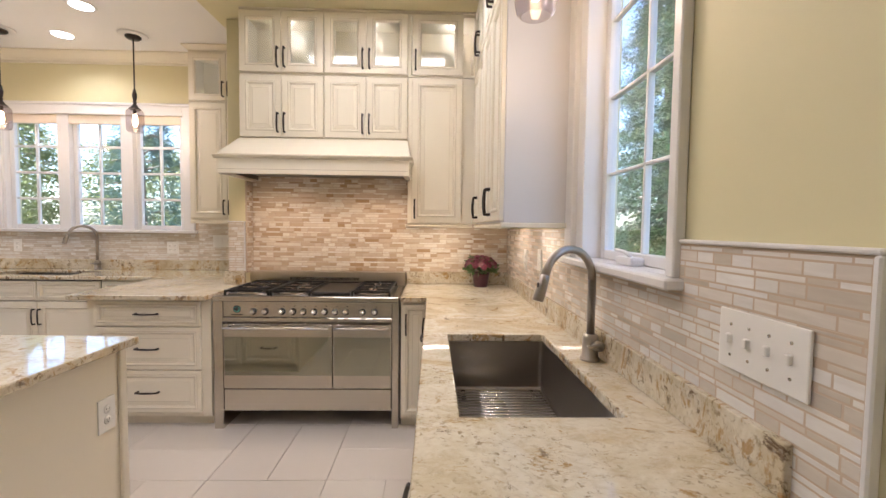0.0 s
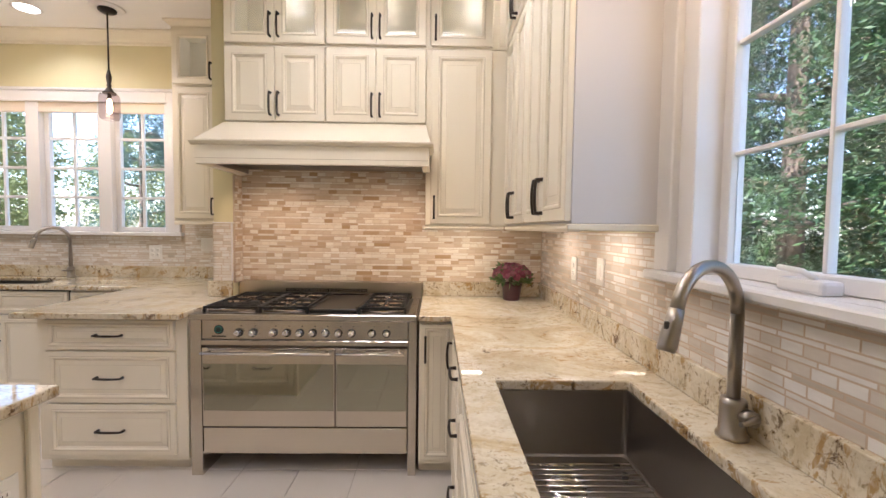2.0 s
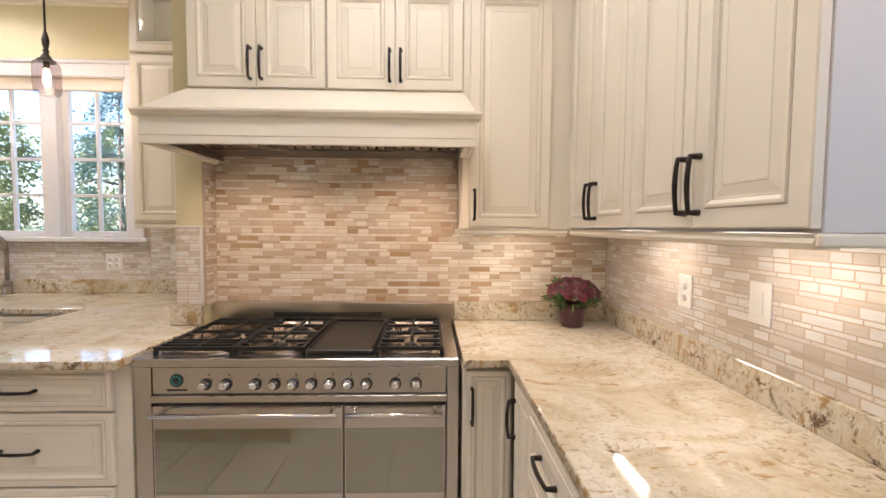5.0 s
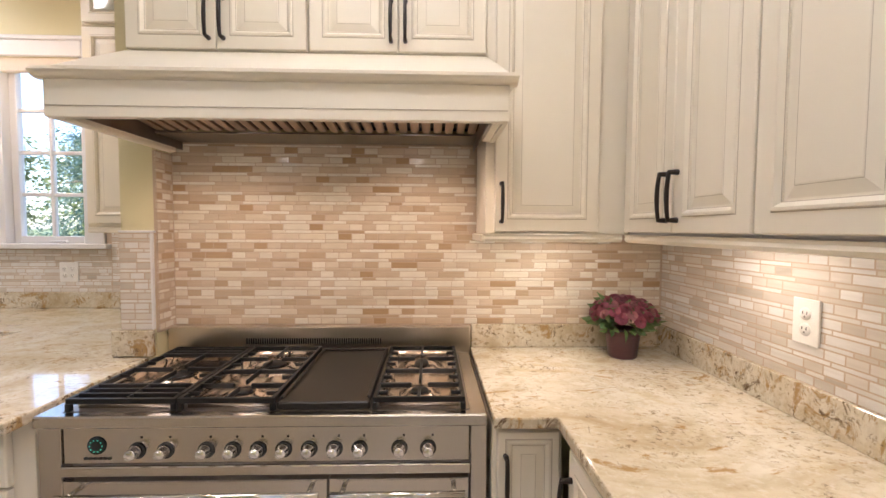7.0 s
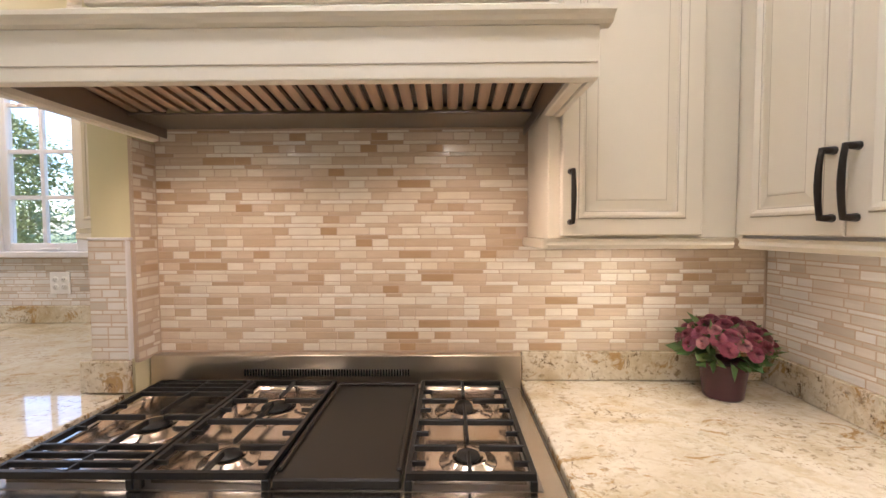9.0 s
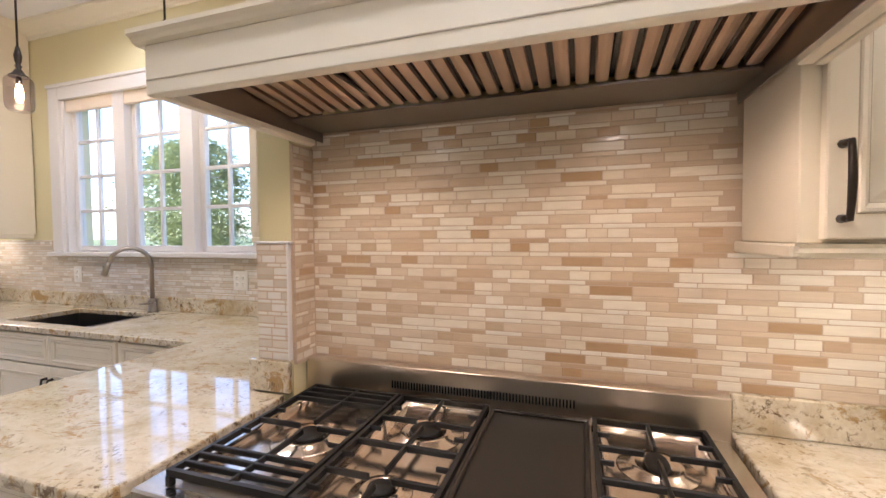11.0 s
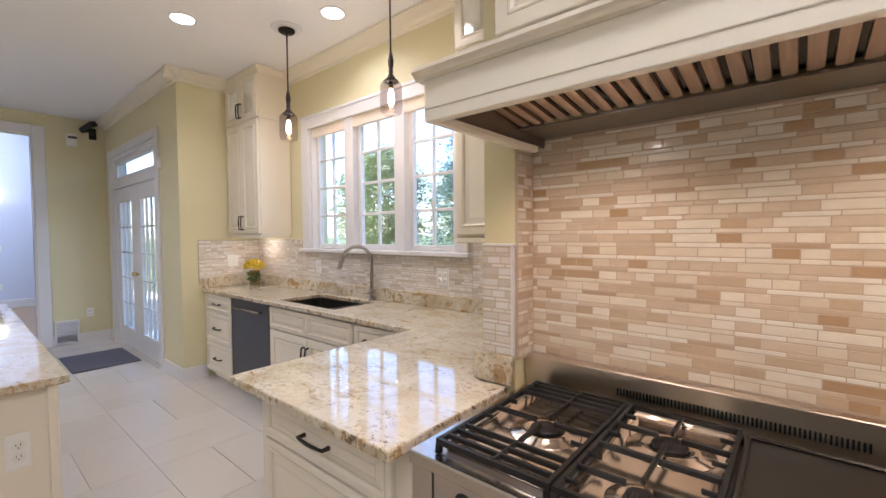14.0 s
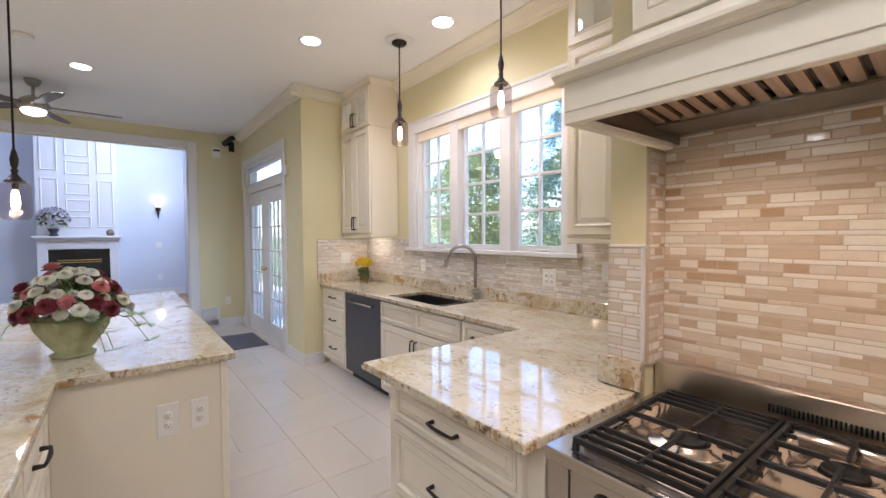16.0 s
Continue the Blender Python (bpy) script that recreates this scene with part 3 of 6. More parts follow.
# far run, facing -y
YFB = 3.545
cabinet("drawer_cabinet", "cream three-drawer base cabinet beside the dishwasher", pose(XL + 0.002, YFB, 0), 0.588, YF - YFB - 0.01, H,
        [(0.02, 0.578, 0.70, 0.865, "drawer", "c"), (0.02, 0.578, 0.41, 0.69, "drawer", "c"), (0.02, 0.578, 0.12, 0.40, "drawer", "c")], toe=0.10)
cabinet("sink_cabinet", "cream two-door sink cabinet with false drawer fronts", pose(-3.785, YFB, 0), 1.06, YF - YFB - 0.01, 0.66,
        [(0.01, 0.527, 0.70, 0.865, "drawer", ""), (0.533, 1.05, 0.70, 0.865, "drawer", ""), (0.01, 0.527, 0.12, 0.69, "door", "rt"), (0.533, 1.05, 0.12, 0.69, "door", "lt")], toe=0.10)
cabinet("base_cabinet", "cream base cabinet with drawer in the inner corner", pose(-2.722, YFB, 0), 0.59, YF - YFB - 0.01, H,
        [(0.01, 0.37, 0.70, 0.865, "drawer", "c"), (0.01, 0.37, 0.12, 0.69, "door", "rt"), (0.38, 0.57, 0.12, 0.865, "door", "lt")], toe=0.10)

# ---- far wall cabinets ----
YFU, YNU = 3.845, 3.785                # faces of the two far wall cabinets
for x0, yu, zb, zs, w, hg, lab in ((-2.14, YFU, 1.40, 2.47, 0.692, 0.45, "cream wall cabinet between the window and the range wall"), (XL + 0.002, YNU, 1.43, 2.512, 0.67, 0.414, "cream wall cabinet beside the triple window")):
    cabinet("wall_cabinet", lab, pose(x0, yu, zb), w, YF - yu, zs - zb,
            [(0.012, w / 2 - 0.002, 0.02, zs - zb - 0.01, "door", "rb"), (w / 2 + 0.002, w - 0.012, 0.02, zs - zb - 0.01, "door", "lb")], "far wall cabinets")
    cabinet("glass_cabinet", "cream wall cabinet with two small glazed doors", pose(x0, yu, zs + 0.002), w, YF - yu, hg,
            [(0.012, w / 2 - 0.002, 0.012, hg - 0.02, "glass", "rb"), (w / 2 + 0.002, w - 0.012, 0.012, hg - 0.02, "glass", "lb")], "glazed top cabinets", shelves=True)

for x0, x1, zb in ((-2.14, COLX0 - 0.001, 2.9225), (XL + 0.002, XL + 0.672, 2.9285)):
    yu, zr = (YFU, 1.40) if x0 > -3 else (YNU, 1.43)
    bm = bmesh.new()
    zt = CEIL - 0.002
    lo = [(x0, yu), (x1, yu), (x1, YF), (x0, YF)]
    d = 0.04
    e0, e1 = (x0 - d if x0 > -3 else x0), (x1 if x0 > -3 else x1 + d)
    hi = [(e0, yu - d), (e1, yu - d), (e1, YF), (e0, YF)]
    a = [bm.verts.new((x, y, zb)) for x, y in lo]
    m0 = [bm.verts.new((x, y, max(zb + 0.004, zt - 0.045))) for x, y in lo]
    b = [bm.verts.new((x, y, zt - 0.012)) for x, y in hi]
    c = [bm.verts.new((x, y, zt)) for x, y in hi]
    for p, q in ((a, m0), (m0, b), (b, c)):
        for k in range(4):
            bm.faces.new((p[k], p[(k + 1) % 4], q[(k + 1) % 4], q[k]))
    bm.faces.new(a)
    bm.faces.new(c)
    whole("cabinet_cornice", bm, CREAM, "cream flared cornice between the cabinet and the ceiling", "trim", None, "", "structure")
    bm = bmesh.new()
    box(bm, x0 + 0.002, x1 - 0.002, yu - 0.012, yu + 0.02, zr - 0.03, zr - 0.0005, 0.005)
    box(bm, x0 + 0.002 if x0 > -3 else x1 - 0.022, x0 + 0.022 if x0 > -3 else x1 - 0.002, yu + 0.0205, YF - 0.01, zr - 0.03, zr - 0.0005, 0.004)
    whole("light_rail", bm, CREAM, "cream light rail under the far wall cabinet", "trim", None, "", "structure")
for x, y, z in ((-0.98, 3.08, 2.8365), (-0.38, 3.08, 2.8365), (0.22, 3.08, 2.8365), (-1.82, 3.97, 2.9035), (-4.73, 3.95, 2.9095)):
    bm = bmesh.new()
    lathe(bm, [(0.0, -0.008), (0.020, -0.008), (0.024, -0.003), (0.024, 0.0)], n=16)
    whole("puck_light", bm, DISC, "small round puck light inside a glazed cabinet", "puck light", pose(x, y, z), "cabinet puck lights")
    lamp("puck_lamp", "POINT", (x, y, z - 0.03), 0.7, NEUTRAL, 0.02)

# ---- the range ----
RX0, RX1, RY0, RY1 = -1.316, -0.122, 2.628, 3.175
rng = thing("range_cooker", "wide stainless steel gas range with six burners and two ovens", "range")
RM = (RX0 + RX1) / 2
bm = bmesh.new()
box(bm, RX0 + 0.062, RX1 - 0.046, RY0 + 0.03, RY1, 0.150, 0.868)
part("body", bm, STEELD, rng)
for x0, x1 in ((RX0, RX0 + 0.06), (RX1 - 0.044, RX1)):
    bm = bmesh.new()
    box(bm, x0, x1, RY0 - 0.005, RY1, 0.0, 0.868, 0.002)
    part("side_post", bm, STEEL, rng)
bm = bmesh.new()
box(bm, RX0, RX1, RY0 - 0.02, RY1 + 0.002, 0.87, 0.903, 0.004)
part("hob_top", bm, STEEL, rng, "brushed steel hob surround")
bm = bmesh.new()
box(bm, RX0 + 0.055, RX1 - 0.045, RY0 + 0.01, RY1 - 0.02, 0.9035, 0.905)
part("hob_well", bm, STEELD, rng)
bm = bmesh.new()
box(bm, RX0 + 0.062, RX1 - 0.046, RY0, RY0 + 0.029, 0.765, 0.868, 0.003)
cp = part("control_panel", bm, STEEL, rng)
bm = bmesh.new()
box(bm, RX0 + 0.061, RX1 - 0.045, RY0 - 0.012, RY0 - 0.0005, 0.735, 0.763, 0.003)
part("trim_strip", bm, STEEL, rng)
# round clock dial and the maker's bar below it
bm = bmesh.new()
lathe(bm, [(0.0, -0.004), (0.023, -0.004), (0.025, 0.0)], (-1.165, RY0 - 0.0005, 0.817), 24, 0, "y")
part("clock_dial", bm, BLACK, cp, "black round clock dial")
bm = bmesh.new()
for k in range(10):
    a = 2 * math.pi * k / 10
    box(bm, -1.165 + 0.016 * math.cos(a) - 0.0015, -1.165 + 0.016 * math.cos(a) + 0.0015, RY0 - 0.0055, RY0 - 0.0047, 0.817 + 0.016 * math.sin(a) - 0.0015, 0.817 + 0.016 * math.sin(a) + 0.0015)
part("dial_mark", bm, glow("dial_green", (0.05, 0.45, 0.30), 0.12), cp)
bm = bmesh.new()
for k in range(6):
    box(bm, -1.200 + k * 0.0125, -1.191 + k * 0.0125, RY0 - 0.002, RY0 - 0.0004, 0.778, 0.7845)
part("nameplate", bm, BLACK, cp)
bmk = bmesh.new()
lathe(bmk, [(0.0, -0.034), (0.0125, -0.033), (0.0145, -0.028), (0.0145, -0.016), (0.0165, -0.014), (0.0165, -0.0045)], (0, 0, 0), 20, 0, "y")
KNOB = shared("knob", bmk, CHROME)
bmk = bmesh.new()
lathe(bmk, [(0.0, -0.0044), (0.021, -0.0044), (0.0225, -0.002), (0.0225, 0.0)], (0, -0.0002, -0.002), 20, 0, "y")
BEZEL = shared("bezel", bmk, BLACK)
bmk = bmesh.new()
box(bmk, -0.0028, 0.0028, -0.001, 0, -0.0028, 0.0028)
MARK = shared("dial_mark", bmk, BLACK)
for x in (-1.060, -0.985, -0.878, -0.808, -0.740, -0.672, -0.604, -0.536, -0.468, -0.360, -0.282):
    put("knob", KNOB, cp, pose(x, RY0 - 0.001, 0.804), "polished chrome knob")
    put("bezel", BEZEL, cp, pose(x, RY0 - 0.0003, 0.804), "black knob bezel")
    put("dial_mark", MARK, cp, pose(x + 0.012, RY0 - 0.0003, 0.838))
for x0, x1 in ((RX0 + 0.066, -0.556), (-0.548, RX1 - 0.05)):
    z0, z1 = 0.300, 0.722
    w, h = x1 - x0, z1 - z0
    bm = bmesh.new()
    outer = [(0, 0), (w, 0), (w, h), (0, h)]
    inner = [(0.005, 0.085), (w - 0.005, 0.085), (w - 0.005, h - 0.085), (0.005, h - 0.085)]
    f0, f1 = ([bm.verts.new((u, y, v)) for u, v in outer] for y in (-0.008, 0.028))
    g0, g1 = ([bm.verts.new((u, y, v)) for u, v in inner] for y in (-0.008, 0.028))
    for k in range(4):
        n = (k + 1) % 4
        for q in ((f0[k], f0[n], g0[n], g0[k]), (g0[k], g0[n], g1[n], g1[k]), (f1[k], f1[n], f0[n], f0[k]), (f1[k], f1[n], g1[n], g1[k])):
            bm.faces.new(q)
    for v in bm.verts:
        v.co += Vector((x0, RY0, z0))
    dr = part("oven_door", bm, STEEL, rng)
    bm = bmesh.new()
    box(bm, x0 + 0.0055, x1 - 0.0055, RY0 - 0.0075, RY0 + 0.02, z0 + 0.0855, z1 - 0.0855)
    part("oven_window", bm, OVENGLASS, dr, "dark tinted oven glass")
    bm = bmesh.new()
    tube(bm, [(x0 + 0.012, RY0 - 0.05, 0.703), (x1 - 0.012, RY0 - 0.05, 0.703)], 0.0085, 12)
    for x in (x0 + 0.04, x1 - 0.04):
        tube(bm, [(x, RY0 - 0.05, 0.703), (x, RY0 - 0.008, 0.703)], 0.007, 10)
    part("oven_handle", bm, CHROME, dr, "polished steel bar handle")
bm = bmesh.new()
box(bm, RX0 + 0.066, RX1 - 0.05, RY0 - 0.006, RY0 + 0.028, 0.150, 0.290, 0.002)
part("storage_drawer", bm, STEEL, rng)
bm = bmesh.new()
box(bm, RX0 + 0.02, RX1 - 0.02, RY1 - 0.05, RY1 - 0.02, 0.0, 0.165)
box(bm, RX0 + 0.1, RM, RY0 + 0.25, RY0 + 0.27, 0.08, 0.164)
part("plinth_back", bm, BLACK, rng)
# backguard with a slotted vent
bm = bmesh.new()
box(bm, RX0, RX1 + 0.005, RY1 + 0.003, YB - 0.016, 0.87, 1.006, 0.003)
bg = part("backguard", bm, steel("satin_steel", (0.66, 0.585, 0.50), 0.30, (25, 1, 1)), rng)
bms = bmesh.new()
box(bms, -0.0022, 0.0022, -0.002, 0.0, -0.011, 0.011)
SLOT = shared("vent_slot", bms, BLACK)
for k in range(60):
    put("vent_slot", SLOT, bg, pose(-1.006 + k * 0.00895, RY1 + 0.0024, 0.950))


def burner(x, y, r, parent, oval=1.0):
    bm = bmesh.new()
    lathe(bm, [(r * 1.75, 0.9068), (r * 1.7, 0.9085), (r * 1.2, 0.9125), (r * 1.15, 0.9165), (r * 0.95, 0.9175), (r * 0.92, 0.9155), (0.0, 0.9155)], (0, 0, 0), 28)
    b = part("burner", bm, HOB, parent, "polished steel burner bowl", pose(x, y, 0))
    bm = bmesh.new()
    lathe(bm, [(r * 0.70, 0.9157), (r * 0.72, 0.9195), (r * 0.66, 0.9225), (0.0, 0.923)], (0, 0, 0), 28)
    bmesh.ops.scale(bm, vec=(1 / oval, oval, 1), verts=bm.verts)
    part("burner_cap", bm, IRON, b, "black burner cap")


def spill_tray(x0, x1, y0, y1, parent):
    """A pressed tray with rounded sides under a pan support."""
    bm = bmesh.new()
    r = 0.018
    prof = [(0, 0.9052), (0, 0.9240), (0.002, 0.9246)] + [(0.003 + r * (1 - math.cos(a)), 0.9066 + r * (1 - math.sin(a))) for a in (radians(q) for q in (4, 20, 36, 52, 68, 82, 90))]
    loops = [[bm.verts.new((x, y, z)) for x, y in ((x0 + d, y0 + d), (x1 - d, y0 + d), (x1 - d, y1 - d), (x0 + d, y1 - d))] for d, z in prof]
    for a, b in zip(loops, loops[1:]):
        for k in range(4):
            bm.faces.new((a[k], a[(k + 1) % 4], b[(k + 1) % 4], b[k])).smooth = True
    bm.faces.new(loops[-1])
    bm.faces.new(loops[0])
    part("spill_tray", bm, HOB, parent, "polished steel spill tray")


BX = (-1.095, -0.828, -0.308)
burner(BX[0], 2.885, 0.052, rng)
burner(BX[1], 2.740, 0.036, rng)
burner(BX[1], 2.990, 0.055, rng)
burner(BX[2], 2.740, 0.036, rng)
burner(BX[2], 2.990, 0.046, rng, 1.35)
GZ = 0.942


def ring_bar(bm, x0, x1, y0, y1, r, z0, z1):
    """A closed rectangular frame of square bar."""
    loops = [[bm.verts.new((x, y, z)) for x, y in ((x0 - d, y0 - d), (x1 + d, y0 - d), (x1 + d, y1 + d), (x0 - d, y1 + d))] for d, z in ((r, z0), (r, z1), (-r, z1), (-r, z0))]
    for k in range(4):
        a, b = loops[k], loops[(k + 1) % 4]
        for q in range(4):
            bm.faces.new((a[q], a[(q + 1) % 4], b[(q + 1) % 4], b[q]))


def grate(x0, x1, y0, y1, centres, parent, bars=0):
    """A cast-iron pan support: a frame on feet with fingers over each burner."""
    r = 0.0050
    bm = bmesh.new()
    ring_bar(bm, x0, x1, y0, y1, r, GZ - 0.016, GZ - 0.002)
    sup = part("pan_support", bm, IRON, parent, "black cast-iron pan support")

    def bar(name, *dims):
        b = bmesh.new()
        box(b, *dims, 0.0016)
        part(name, b, IRON, sup)
    for x in (x0, x1):
        for y in (y0, y1):
            bar("foot", x - 0.007, x + 0.007, y - 0.007, y + 0.007, 0.905, GZ - 0.0155)
    my = sum(c[1] for c in centres) / len(centres)
    lim = [y0, y1] + ([my] if len(centres) > 1 else [])
    for cx, cy in centres:
        for dx, dy in ((1, 0), (-1, 0), (0, 1), (0, -1)):
            ex = (x1 if dx > 0 else x0) if dx else cx
            ey = (min(v for v in lim if v > cy + 0.03) if dy > 0 else max(v for v in lim if v < cy - 0.03)) if dy else cy
            sx, sy = cx + 0.024 * dx, cy + 0.024 * dy
            w = r * 0.75
            bar("finger", min(sx, ex) - w * abs(dy), max(sx, ex) + w * abs(dy), min(sy, ey) - w * abs(dx), max(sy, ey) + w * abs(dx), GZ - 0.014, GZ)
    for cx, cy in centres:
        for sx in (x0, x1):
            for dy in (-0.062, 0.062):
                bar("finger", min(sx, sx + 0.032 * (1 if sx == x0 else -1)), max(sx, sx + 0.032 * (1 if sx == x0 else -1)), cy + dy - r * 0.5, cy + dy + r * 0.5, GZ - 0.012, GZ)
    if len(centres) > 1:
        bar("crossbar", x0 + r, x1 - r, my - r, my + r, GZ - 0.015, GZ - 0.001)
    for k in range(bars):
        for y in (y0 + 0.030 + 0.034 * k, y1 - 0.030 - 0.034 * k):
            bar("crossbar", x0 + r, x1 - r, y - r * 0.9, y + r * 0.9, GZ - 0.012, GZ + 0.001)
    return sup


GY0, GY1 = 2.640, 3.132
for a in ((-1.235, -0.978), (-0.942, -0.714), (-0.418, -0.196)):
    spill_tray(a[0], a[1], GY0 + 0.018, GY1 - 0.004, rng)
grate(-1.245, -0.968, GY0, GY1, [(BX[0], 2.885)], rng, 3)
grate(-0.952, -0.704, GY0, GY1, [(BX[1], 2.740), (BX[1], 2.990)], rng)
grate(-0.428, -0.186, GY0, GY1, [(BX[2], 2.740), (BX[2], 2.990)], rng)
bm = bmesh.new()
box(bm, -0.692, -0.442, GY0 - 0.005, GY1, 0.9055, 0.928, 0.004)
griddle = part("griddle", bm, GRIDDLE, rng, "flat black cast-iron griddle plate")
for a in ((-0.692, -0.442, GY1 - 0.012, GY1), (-0.692, -0.680, GY0 + 0.02, GY1 - 0.0125), (-0.454, -0.442, GY0 + 0.02, GY1 - 0.0125)):
    bm = bmesh.new()
    box(bm, *a, 0.928, 0.935, 0.003)
    part("rim", bm, GRIDDLE, griddle)

# ---- windows ----


def muntin_sash(name, parent, m, w, h, cols, rows, t=0.045, bar=0.011):
    """A sash in the local xz plane with glazing bars and one pane a light."""
    bm = bmesh.new()
    for a in ((0, t, 0, h), (w - t, w, 0, h), (t, w - t, 0, t), (t, w - t, h - t, h)):
        box(bm, a[0], a[1], -0.02, 0.02, a[2], a[3], 0.003)
    sash = part(name, bm, WHITE, parent, "", m)
    iw, ih = w - 2 * t, h - 2 * t
    bm = bmesh.new()
    for c in range(1, cols):
        x = t + iw * c / cols
        box(bm, x - bar, x + bar, -0.012, 0.012, t, h - t, 0.002)
    for r in range(1, rows):
        z = t + ih * r / rows
        for c in range(cols):
            box(bm, t + iw * c / cols + (bar if c else 0), t + iw * (c + 1) / cols - (bar if c < cols - 1 else 0), -0.0115, 0.0115, z - bar, z + bar, 0.002)
    part("glazing_bars", bm, WHITE, sash)
    for c in range(cols):
        for r in range(rows):
            bm = bmesh.new()
            x0, x1 = t + iw * c / cols + (bar if c else 0), t + iw * (c + 1) / cols - (bar if c < cols - 1 else 0)
            z0, z1 = t + ih * r / rows + (bar if r else 0), t + ih * (r + 1) / rows - (bar if r < rows - 1 else 0)
            box(bm, x0, x1, -0.002, 0.002, z0, z1)
            part("pane", bm, WINGLASS, sash, "", None, False)
    return sash


# far triple window
win = thing("window_1", "white triple casement window with small panes over the far sink", "window", None, "", "structure")
fx0, fx1, fz0, fz1 = FW
bm = bmesh.new()
for a in ((fx0 - 0.11, fx0, fz0 + 0.0015, fz1 + 0.09), (fx1, fx1 + 0.10, fz0 + 0.0015, fz1 + 0.09), (fx0, fx1, fz1, fz1 + 0.09)):
    box(bm, a[0], a[1], YF - 0.022, YF + 0.0075, a[2], a[3], 0.004)
box(bm, fx0 - 0.12, fx1 + 0.11, YF - 0.032, YF + 0.0075, fz1 + 0.0905, fz1 + 0.115, 0.004)
part("casing", bm, WHITE, win)
bm = bmesh.new()
box(bm, fx0 - 0.14, fx1 + 0.13, YF - 0.05, YF + 0.0070, fz0 - 0.03, fz0 + 0.0010, 0.005)
box(bm, fx0 + 0.001, fx1 - 0.001, YF + 0.0071, YF + 0.12, fz0 - 0.025, fz0 + 0.0010)
part("window_sill", bm, WHITE, win)
bm = bmesh.new()
for a in ((fx0 + 0.0005, fx0 + 0.03), (fx1 - 0.03, fx1 - 0.0005), (-3.535, -3.425), (-2.93, -2.82)):
    box(bm, a[0], a[1], YF + 0.0, YF + 0.12, fz0, fz1 - 0.0005, 0.002)
part("mullion", bm, WHITE, win)
for a, b in ((fx0 + 0.0305, -3.5355), (-3.4245, -2.9305), (-2.8195, fx1 - 0.0305)):
    muntin_sash("sash", win, pose(a, YF + 0.07, fz0 + 0.002), b - a, fz1 - fz0 - 0.004, 2, 4, 0.042)
bm = bmesh.new()
box(bm, fx0 + 0.031, fx1 - 0.031, YF + 0.005, YF + 0.04, fz1 - 0.085, fz1 - 0.001, 0.006)
part("blind", bm, painted("pale_blind", (0.80, 0.70, 0.58), 0.7), win, "rolled-up pale fabric blind")
bm = bmesh.new()
for x in (fx0 + 0.2, fx1 - 0.25):
    box(bm, x, x + 0.09, YF + 0.02, YF + 0.045, fz0 + 0.006, fz0 + 0.02, 0.004)
part("crank", bm, WHITE, win)

# sink window in the right wall
win2 = thing("window_2", "white casement window with small panes above the sink", "window", None, "", "structure")
y0, y1, z0, z1 = RW
bm = bmesh.new()
for a in ((y0 - 0.036, y0, z0 + 0.0015, z1 + 0.088), (y1, y1 + 0.085, z0 + 0.0015, z1 + 0.088), (y0, y1, z1, z1 + 0.088)):
    box(bm, XR - 0.022, XR + 0.0075, a[0], a[1], a[2], a[3], 0.004)
part("casing", bm, WHITE, win2)
bm = bmesh.new()
box(bm, XR - 0.05, XR + 0.0070, y0 - 0.055, y1 + 0.10, z0 - 0.026, z0 + 0.0010, 0.005)
box(bm, XR + 0.0071, XR + 0.13, y0 + 0.001, y1 - 0.001, z0 - 0.025, z0 + 0.0010)
part("window_sill", bm, WHITE, win2)
bm = bmesh.new()
box(bm, XR, XR + 0.13, y0 + 0.0005, y0 + 0.012, z0 + 0.0015, z1 - 0.0005)
box(bm, XR, XR + 0.13, y1 - 0.074, y1 - 0.0005, z0, z1 - 0.0005, 0.003)
part("jamb", bm, WHITE, win2)
muntin_sash("sash", win2, pose(XR + 0.095, y0 + 0.0125, z0 + 0.002, 0, 0, 90), y1 - y0 - 0.087, z1 - z0 - 0.004, 2, 5, 0.036, 0.0055)
bm = bmesh.new()
box(bm, XR + 0.015, XR + 0.06, 1.20, 1.31, z0 + 0.0012, z0 + 0.03, 0.008, 0, 2)
tube(bm, [(XR + 0.03, 1.23, z0 + 0.03), (XR + 0.02, 1.25, z0 + 0.045), (XR + 0.012, 1.30, z0 + 0.05)], 0.006, 8)
part("crank", bm, WHITE, win2, "white plastic window crank")

# glazed double doors
dd = thing("door_1", "white glazed double doors under a transom window", "door", None, "", "structure")
dx0, dx1 = DO[0], DO[1]
bm = bmesh.new()
for a in ((dx0 - 0.10, dx0, 0, 2.55), (dx1, dx1 + 0.10, 0, 2.55), (dx0, dx1, 2.46, 2.55)):
    box(bm, a[0], a[1], YD - 0.022, YD - 0.0005, a[2], a[3], 0.004)
part("casing", bm, WHITE, dd)
bm = bmesh.new()
box(bm, dx0 + 0.0005, dx0 + 0.03, YD, YD + 0.159, 0, 2.4595)
box(bm, dx1 - 0.03, dx1 - 0.0005, YD, YD + 0.159, 0, 2.4595)
box(bm, dx0 + 0.03, dx1 - 0.03, YD, YD + 0.159, 2.05, 2.15)
box(bm, dx0 + 0.03, dx1 - 0.03, YD, YD + 0.159, 2.42, 2.4595)
part("jamb", bm, WHITE, dd)
muntin_sash("transom", dd, pose(dx0 + 0.031, YD + 0.06, 2.151), dx1 - dx0 - 0.062, 0.268, 1, 1, 0.05)
mid = (dx0 + dx1) / 2
